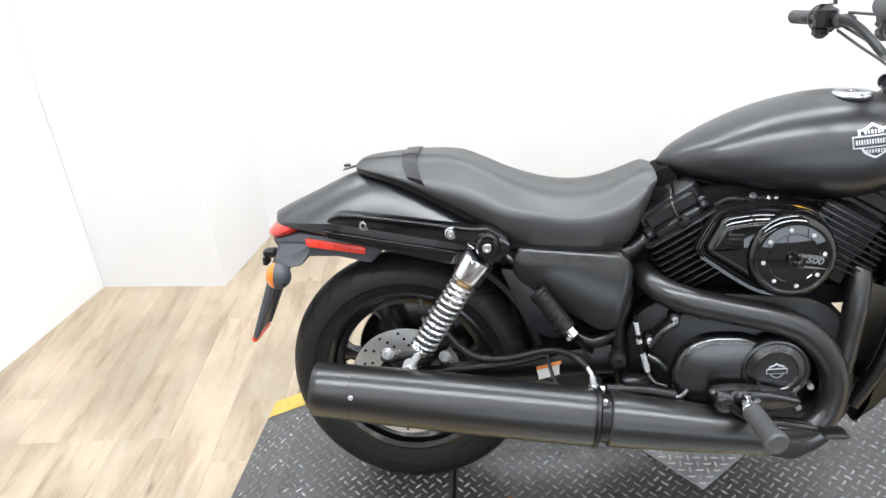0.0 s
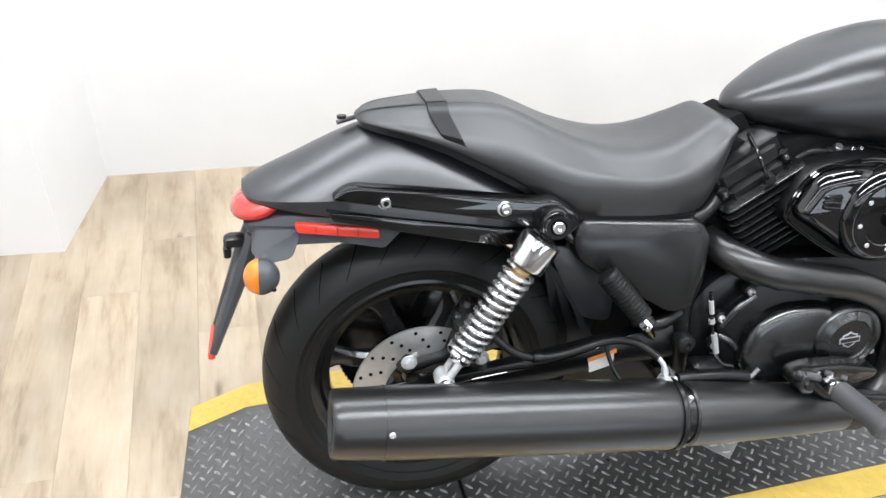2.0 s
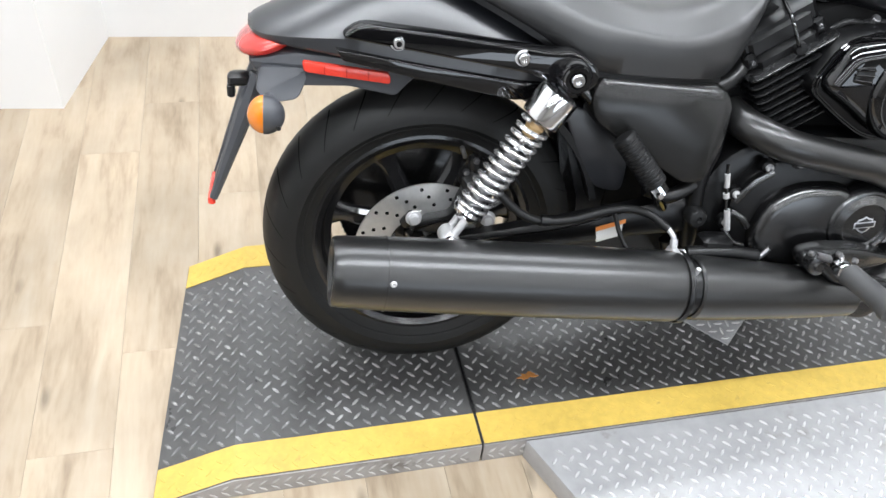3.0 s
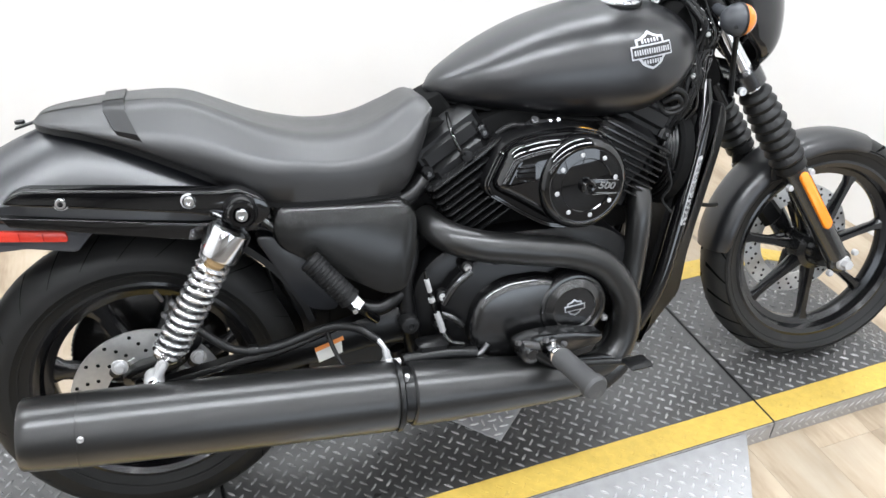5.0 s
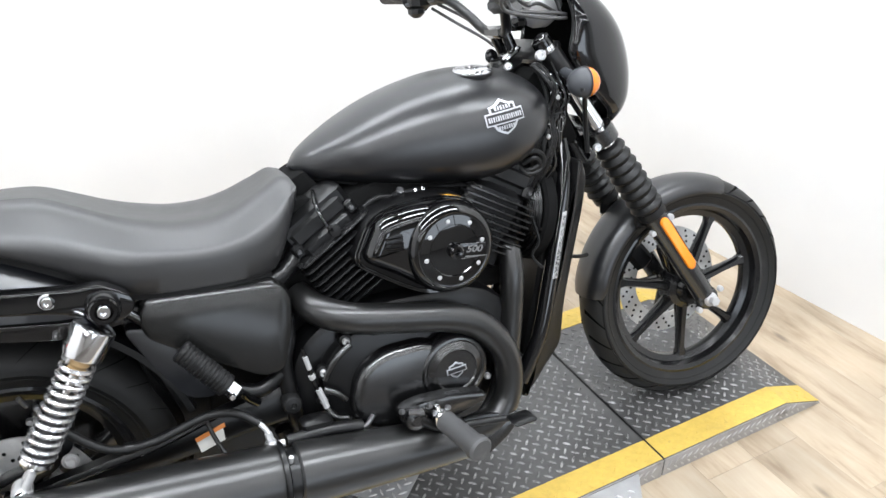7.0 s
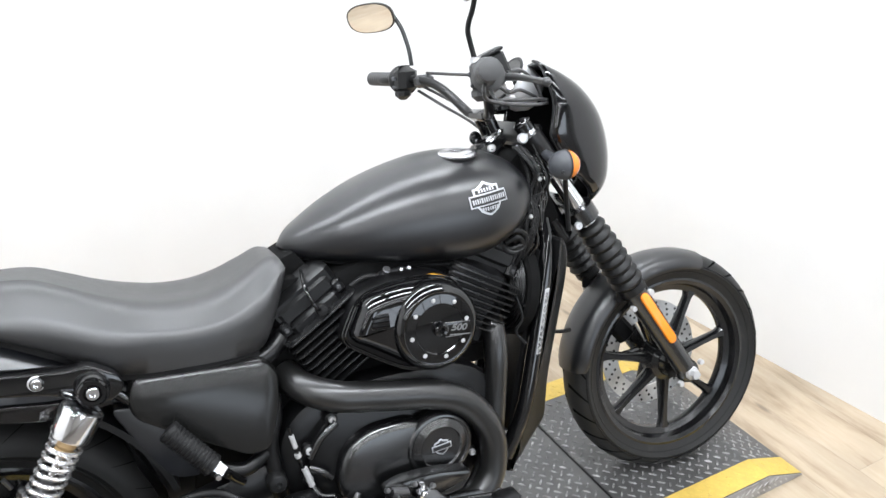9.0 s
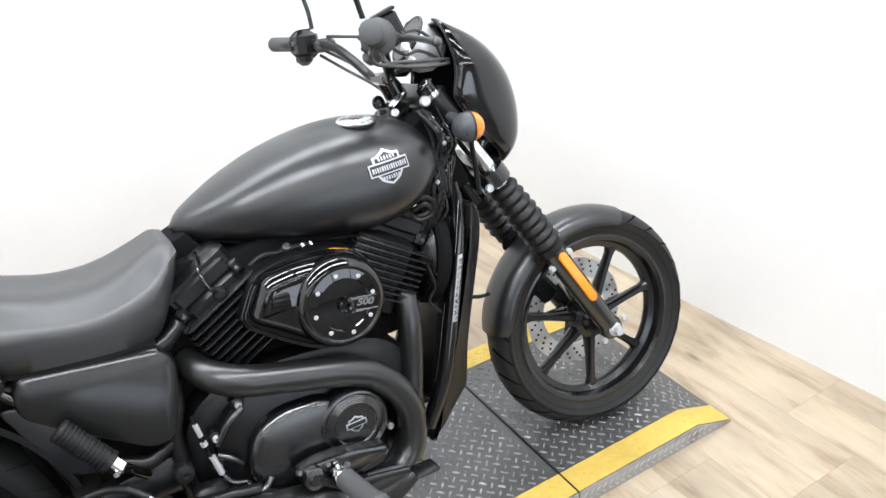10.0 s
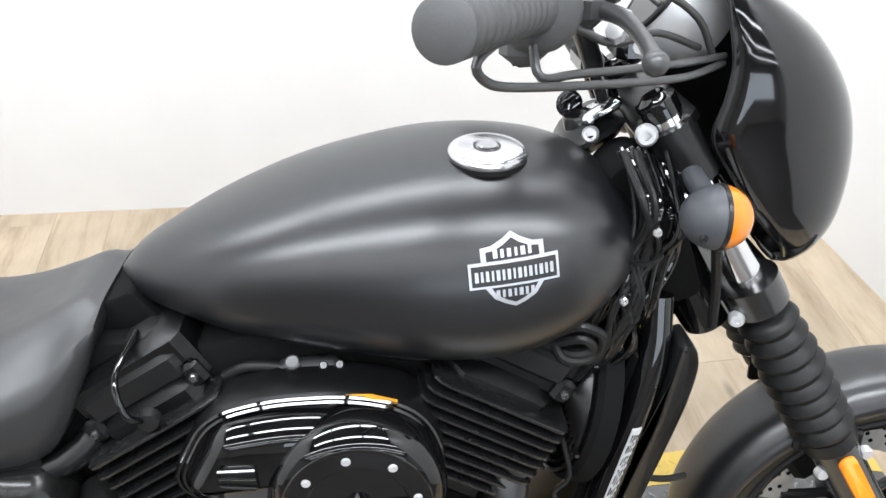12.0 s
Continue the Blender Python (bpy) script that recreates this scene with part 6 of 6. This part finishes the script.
# front caliper, on the far side of the wheel
turned(part("front_caliper", Geo().box(AXLE + Vector((-0.085, 0.078, 0.085)), (0.06, 0.06, 0.095), 0.014, Matrix.Rotation(radians(-38), 3, "Y")), ENGINE, bike, "black front brake caliper"))
turned(part("brake_pipe", Geo().tube([AXLE + Vector((-0.09, 0.085, 0.13)), AXLE + Vector((-0.11, 0.085, 0.20)), leg(0.56, 0.075), leg(0.72, 0.06)], 0.0055, 8), SOFT, bike))
part("splash_wire", Geo().tube([(1.115, -0.05, 0.490), (1.155, -0.045, 0.470), (1.19, -0.04, 0.458), (1.22, -0.03, 0.452)], 0.0045, 8), SOFT, bike)

# -------- headlamp fairing
rows = []
for z, xe, w, xn in ((1.074, 1.180, 0.068, 1.195), (1.068, 1.182, 0.088, 1.214), (1.050, 1.185, 0.104, 1.262), (1.022, 1.190, 0.113, 1.306), (0.987, 1.195, 0.119, 1.338), (0.952, 1.191, 0.120, 1.360), (0.917, 1.184, 0.118, 1.373),
                     (0.882, 1.205, 0.114, 1.378), (0.847, 1.230, 0.109, 1.377), (0.812, 1.258, 0.100, 1.370), (0.784, 1.285, 0.085, 1.353), (0.761, 1.298, 0.062, 1.330), (0.750, 1.305, 0.035, 1.315)):
    row = []
    for t in np.linspace(-90, 90, 41):
        t = radians(t)
        row.append((xe + (xn - 0.013 - xe) * math.cos(t) ** 0.72 if abs(t) < 1.5 else xe, w * math.copysign(abs(math.sin(t)) ** 0.86, t), z - 0.012 * math.cos(t)))
    rows.append(row)
cols = [spline([Vector(r[i]) for r in rows], 3) for i in range(41)]
rows = [[tuple(c[k]) for c in cols] for k in range(len(cols[0]))]
fairing = turned(part("headlamp_fairing", Geo().rings(rows, False, False), FAIRING, bike, "gloss black headlamp fairing", sharp=60))
mod = fairing.modifiers.new("thickness", "SOLIDIFY")
mod.thickness, mod.offset = 0.004, 1
part("fairing_rim", Geo().tube([Vector(r[0]) for r in rows], 0.0028, 8, smooth=2), PLASTIC, fairing)
part("fairing_lining", Geo().rings([[Vector(p) * 1.0 + Vector((-0.003 if 0 < i < 40 else 0.004, 0, 0)) for i, p in enumerate(r)] for r in [[(q[0] * 0.985 + 0.015 * 1.19, q[1] * 0.94, q[2]) for q in r0] for r0 in rows[9:-9]]], False, False), DEEPBLACK, fairing)

# -------- gauge
GC, GA = (1.146, -0.004, 1.040), (-0.80, 0, 0.60)
gm = turned(part("speedometer", Geo().lathe([(0.0, -0.078), (0.034, -0.076), (0.048, -0.056), (0.053, -0.030), (0.0535, -0.006), (0.050, 0.0), (0.0, 0.0)], GC, GA, 44), GAUGE, bike, "round speedometer in a silver grey shell"))
part("gauge_bezel", Geo().lathe([(0.0538, -0.002), (0.0548, -0.001), (0.0548, 0.002), (0.053, 0.004), (0.050, 0.004), (0.049, 0.001)], GC, GA, 44), PLASTIC, gm, "black bezel")
part("gauge_glass", Geo().disc((1.1455, -0.004, 1.0405), GA, 0.049, 0.0025, 36), GLOSS, gm)

# -------- handlebar
BAR = [(0.957, 0.368, 1.066), (0.964, 0.300, 1.062), (0.990, 0.245, 1.060), (1.012, 0.200, 1.056), (1.035, 0.150, 1.042), (1.055, 0.100, 1.010), (1.072, 0.060, 0.977), (1.077, 0.030, 0.970), (1.077, 0.0, 0.970)]
BAR += [(x, -y, z) for x, y, z in BAR[-2:0:-1]]
hb = turned(part("handlebar", Geo().tube(BAR, 0.0104, 16, smooth=5), ENGINE, bike, "black handlebar"))
part("bar_clamp", Geo().box((1.079, 0, 0.970), (0.030, 0.085, 0.026), 0.007).tube([(1.084, 0.03, 0.965), (1.10, 0.03, 0.925)], 0.012, 14, smooth=1).tube([(1.084, -0.03, 0.965), (1.10, -0.03, 0.925)], 0.012, 14, smooth=1), GLOSS, hb, "black bar clamp")
for s in (-1, 1):
    e, i = (Vector((0.917, -0.430, 1.074)) if s < 0 else Vector((0.953, 0.380, 1.068))), Vector((0.984, 0.258 * s, 1.061))
    gd = (i - e).normalized()
    gl = (i - e).length
    r = 0.0187 if s < 0 else 0.0165
    prof = [(0.0, -0.003), (r - 0.004, -0.003), (r + 0.0005, 0.0)]
    for k in range(11):
        h = 0.006 + (gl - 0.014) * k / 11
        prof += [(r + 0.0005, h), (r - 0.0006, h + 0.0015), (r - 0.0006, h + 0.004), (r + 0.0005, h + 0.0055)]
    prof += [(r + 0.003, gl - 0.006), (r + 0.003, gl), (0.0, gl)]
    part("grip", Geo().lathe(prof, e, gd, 28), GRIP, hb, "black rubber grip")
    rot = Vector((0, 1, 0)).rotation_difference(gd * s * -1).to_matrix()
    sw = part("switch_housing", Geo().box((0.993, 0.236 * s, 1.060), (0.056, 0.046, 0.066), 0.014, rot).box((0.982, 0.234 * s, 1.028), (0.036, 0.036, 0.03), 0.010, rot).ball((0.990, 0.256 * s, 1.060), (0.034, 0.014, 0.034)), GRIP if s < 0 else PLASTIC, hb, "faded black switch housing" if s < 0 else "black switch housing")
    part("switch_button", Geo().box((0.963, 0.234 * s, 1.064), (0.006, 0.016, 0.010), 0.002, rot).box((0.964, 0.238 * s, 1.044), (0.006, 0.018, 0.008), 0.002, rot), GREYPLASTIC, sw)
    part("lever_perch", Geo().box((1.026, 0.200 * s, 1.052), (0.05, 0.03, 0.03), 0.008, rot), LEVER, hb)
    part("lever", Geo().tube([(1.044, 0.200 * s, 1.052), (1.058, 0.24 * s, 1.050), (1.060, 0.30 * s, 1.044), (1.054, 0.358 * s, 1.040)], [0.008, 0.007, 0.006, 0.0065], 10).ball((1.053, 0.362 * s, 1.040), (0.009, 0.009, 0.009), 14, 8), LEVER, hb, "dull grey-black control lever")
    stem = [(0.979, -0.230, 1.085), (0.972, -0.230, 1.120), (0.967, -0.236, 1.148), (0.976, -0.250, 1.185), (0.978, -0.272, 1.228)] if s < 0 else [(1.014, 0.240, 1.080), (1.018, 0.258, 1.115), (1.019, 0.270, 1.139), (1.013, 0.284, 1.180), (1.000, 0.296, 1.212)]
    part("mirror_stem", Geo().tube(stem, 0.0052, 10), ENGINE, hb, "slim black mirror stem")
    part("stem_nut", Geo().lathe([(0, 0.010), (0.010, 0.010), (0.011, 0.0), (0, 0.0)], stem[0], (0, 0, 1), 6), ALLOY, hb)
    mc = Vector((0.950, 0.325, 1.213)) if s > 0 else Vector((0.935, -0.318, 1.226))
    nrm = Vector((-0.67, -0.64, -0.38)) if s > 0 else Vector((-0.93, 0.3, 0.05))
    nrm.normalize()
    wide = Vector((0.0, 0.0, 1.0)).cross(nrm).normalized()
    mrot = Matrix((nrm, wide, nrm.cross(wide))).transposed()
    shell = []
    for h, k in ((-0.020, 0.55), (-0.014, 0.86), (-0.004, 1.0), (0.001, 1.0)):
        shell.append([mc + mrot @ Vector((h, 0.066 * k * math.copysign(abs(math.cos(t)) ** 0.75, math.cos(t)), 0.037 * k * math.copysign(abs(math.sin(t)) ** 0.8, math.sin(t)))) for t in np.linspace(0, 2 * math.pi, 32, endpoint=False)])
    mh = part("mirror_head", Geo().rings(shell), CASE, hb, "black mirror head")
    part("mirror_glass", Geo().rings([[mc + (p - mc) * 0.93 + nrm * h for p in shell[-1]] for h in (0.0, 0.0015)]), MIRROR, mh, "mirror glass")
tip = Matrix.Rotation(radians(-12), 3, "Z") @ Matrix.Rotation(radians(-20), 3, "Y")
part("brake_reservoir", Geo().box((1.046, -0.170, 1.074), (0.042, 0.05, 0.050), 0.005, tip).box(Vector((1.046, -0.170, 1.074)) + tip @ Vector((0, 0, 0.028)), (0.046, 0.054, 0.007), 0.002, tip), PLASTIC, hb, "black brake fluid reservoir")
for pts in ([(0.965, -0.300, 1.050), (0.940, -0.345, 1.040), (0.946, -0.336, 1.024), (0.972, -0.312, 1.014), (1.06, -0.235, 0.998), (1.13, -0.180, 0.990), (1.19, -0.100, 0.985)], [(0.985, -0.270, 1.035), (0.990, -0.285, 1.015), (1.02, -0.262, 1.012), (1.07, -0.220, 1.006), (1.13, -0.170, 1.000), (1.19, -0.100, 0.992)],
            [(1.025, -0.215, 1.04), (1.065, -0.18, 1.02), (1.115, -0.13, 1.02), (1.165, -0.10, 1.0)], [(1.055, -0.2, 1.06), (1.105, -0.16, 1.06), (1.155, -0.12, 1.03), (1.180, -0.10, 0.99)],
            [(1.020, 0.23, 1.03), (1.055, 0.16, 0.99), (1.095, 0.10, 0.95), (1.135, 0.06, 0.90)], [(1.020, 0.22, 1.045), (1.065, 0.13, 1.0), (1.095, 0.05, 0.955), (1.125, 0.02, 0.91)],
            [(1.035, 0.2, 1.07), (1.075, 0.1, 1.06), (1.115, -0.02, 1.05), (1.155, -0.05, 1.02)]):
    part("control_cable", Geo().tube(pts, 0.0036, 10), LEVER, hb)
for x, y, z in ((1.080, -0.15, 1.035), (1.095, -0.12, 1.02), (1.065, -0.185, 1.03), (1.110, -0.10, 1.0)):
    part("banjo_bolt", Geo().lathe([(0, 0.008), (0.008, 0.008), (0.009, 0.0), (0.009, -0.006), (0, -0.006)], (x, y, z), (-0.3, -0.8, 0.4), 8), ALLOY, hb)
part("gauge_bracket", Geo().box((1.120, 0.0, 0.985), (0.035, 0.07, 0.035), 0.010), GLOSS, hb)

# -------- ignition switch with its key, left of the yoke bolts
ig = turned(part("ignition_switch", Geo().lathe([(0.0, 0.018), (0.016, 0.018), (0.018, 0.014), (0.018, -0.02), (0, -0.02)], (1.072, -0.01, 0.898), (-0.25, -0.1, 0.95), 24), CASE, bike, "black ignition switch"))
part("key", Geo().lathe([(0.0, 0.004), (0.0135, 0.004), (0.0155, 0.0), (0.0135, -0.004), (0.0, -0.004)], (1.060, 0.0, 0.922), (0.15, -0.95, 0.1), 20).box((1.064, 0.0, 0.908), (0.008, 0.007, 0.024), 0.002), GLOSS, ig, "black key head")
part("lock_plate", Geo().box((1.088, -0.035, 0.925), (0.045, 0.035, 0.012), 0.004, Matrix.Rotation(radians(-30), 3, "Y")), CHROME, ig)

# -------- front turn signals
for s in (-1, 1):
    sg = signal(bike, (1.171, 0.194 * s, 0.863), (1.165, 0.108 * s, 0.882), None, (1, 0, -0.06))
    turned(sg)
    part("signal_strap", Geo().tube([(1.178, 0.178 * s, 0.836), (1.198, 0.140 * s, 0.77), (1.206, 0.126 * s, 0.708)], 0.0055, 8), SOFT, sg)

# -------- wiring beside the frame neck
rng = random.Random(11)
for k in range(12):
    a = rng.uniform(-0.016, 0.016)
    pts = [(1.108 + a, -0.035 - 0.015 * rng.random(), 0.895), (1.116 + a * 0.8, -0.075 - 0.02 * rng.random(), 0.85 + 0.01 * rng.random()), (1.112 + rng.uniform(-0.014, 0.014), -0.085, 0.80),
           (1.100 + rng.uniform(-0.016, 0.016), -0.092, 0.75), (1.095 + rng.uniform(-0.02, 0.02), -0.085, 0.69), (1.07 + a, -0.07, 0.64)]
    part("wire", Geo().tube(pts, rng.choice((0.0022, 0.0027, 0.0033)), 8), GLOSS if k % 2 else SOFT, bike)
for k in range(7):
    x, y, z, pts = 1.090 + rng.uniform(0, 0.04), -0.045, 0.895, []
    for j in range(8):
        pts.append((x + 0.030 * math.sin(j * 0.9) * (1 - j / 9) + rng.uniform(-0.008, 0.008) - 0.004 * j, y - 0.045 * math.sin(math.pi * j / 7) + rng.uniform(-0.006, 0.006), z - 0.036 * j))
    part("wire", Geo().tube(pts, 0.0021, 6), SOFT, bike)
for k in range(8):
    a = rng.uniform(-0.012, 0.012)
    pts = [(1.135 + a, -0.030, 0.885), (1.148 + a, -0.062 - 0.02 * rng.random(), 0.835), (1.140 + rng.uniform(-0.012, 0.012), -0.070, 0.785), (1.128 + rng.uniform(-0.012, 0.012), -0.075, 0.735), (1.118 + a, -0.060, 0.690)]
    part("wire", Geo().tube(pts, rng.choice((0.0026, 0.0034, 0.0040)), 8), GLOSS, bike)
part("cable_tie", Geo().lathe([(0.016, -0.002), (0.019, -0.002), (0.019, 0.002), (0.016, 0.002)], (1.112, -0.086, 0.80), (0.2, 0, -1), 20), SOFT, bike)
for x, z in ((1.092, 0.755), (1.118, 0.83)):
    part("wire_clip", Geo().box((x, -0.098, z), (0.008, 0.010, 0.010), 0.003), ALLOY, bike)

# ---------------------------------------------------------------- floor planks
PW, PL = 0.152, 0.93
plank_mesh = {}


def plank(x, y, length):
    key = round(length, 3)
    if key not in plank_mesh:
        w, h = PW / 2 - 0.0002, length / 2 - 0.0002
        g = Geo().rings([[(-w, -h, -0.004), (w, -h, -0.004), (w, h, -0.004), (-w, h, -0.004)], [(-w, -h, -0.0003), (w, -h, -0.0003), (w, h, -0.0003), (-w, h, -0.0003)],
                         [(-w + 0.0003, -h + 0.0003, 0), (w - 0.0003, -h + 0.0003, 0), (w - 0.0003, h - 0.0003, 0), (-w + 0.0003, h - 0.0003, 0)]])
        me = bpy.data.meshes.new("plank")
        me.from_pydata([tuple(p) for p in g.v], [], g.f)
        me.materials.append(PLANK)
        plank_mesh[key] = me
    ob = new("plank", plank_mesh[key])
    ob.parent = floor
    ob.location = (x, y, 0)


rng = random.Random(4)
x = X0
while x < X1:
    y, n = YB, rng.choice((0.1, 0.3, 0.5, 0.7, 0.93))
    while y < Y1:
        n = min(n, Y1 - y)
        plank(x + PW / 2, y + n / 2, n)
        y, n = y + n, PL
    x += PW
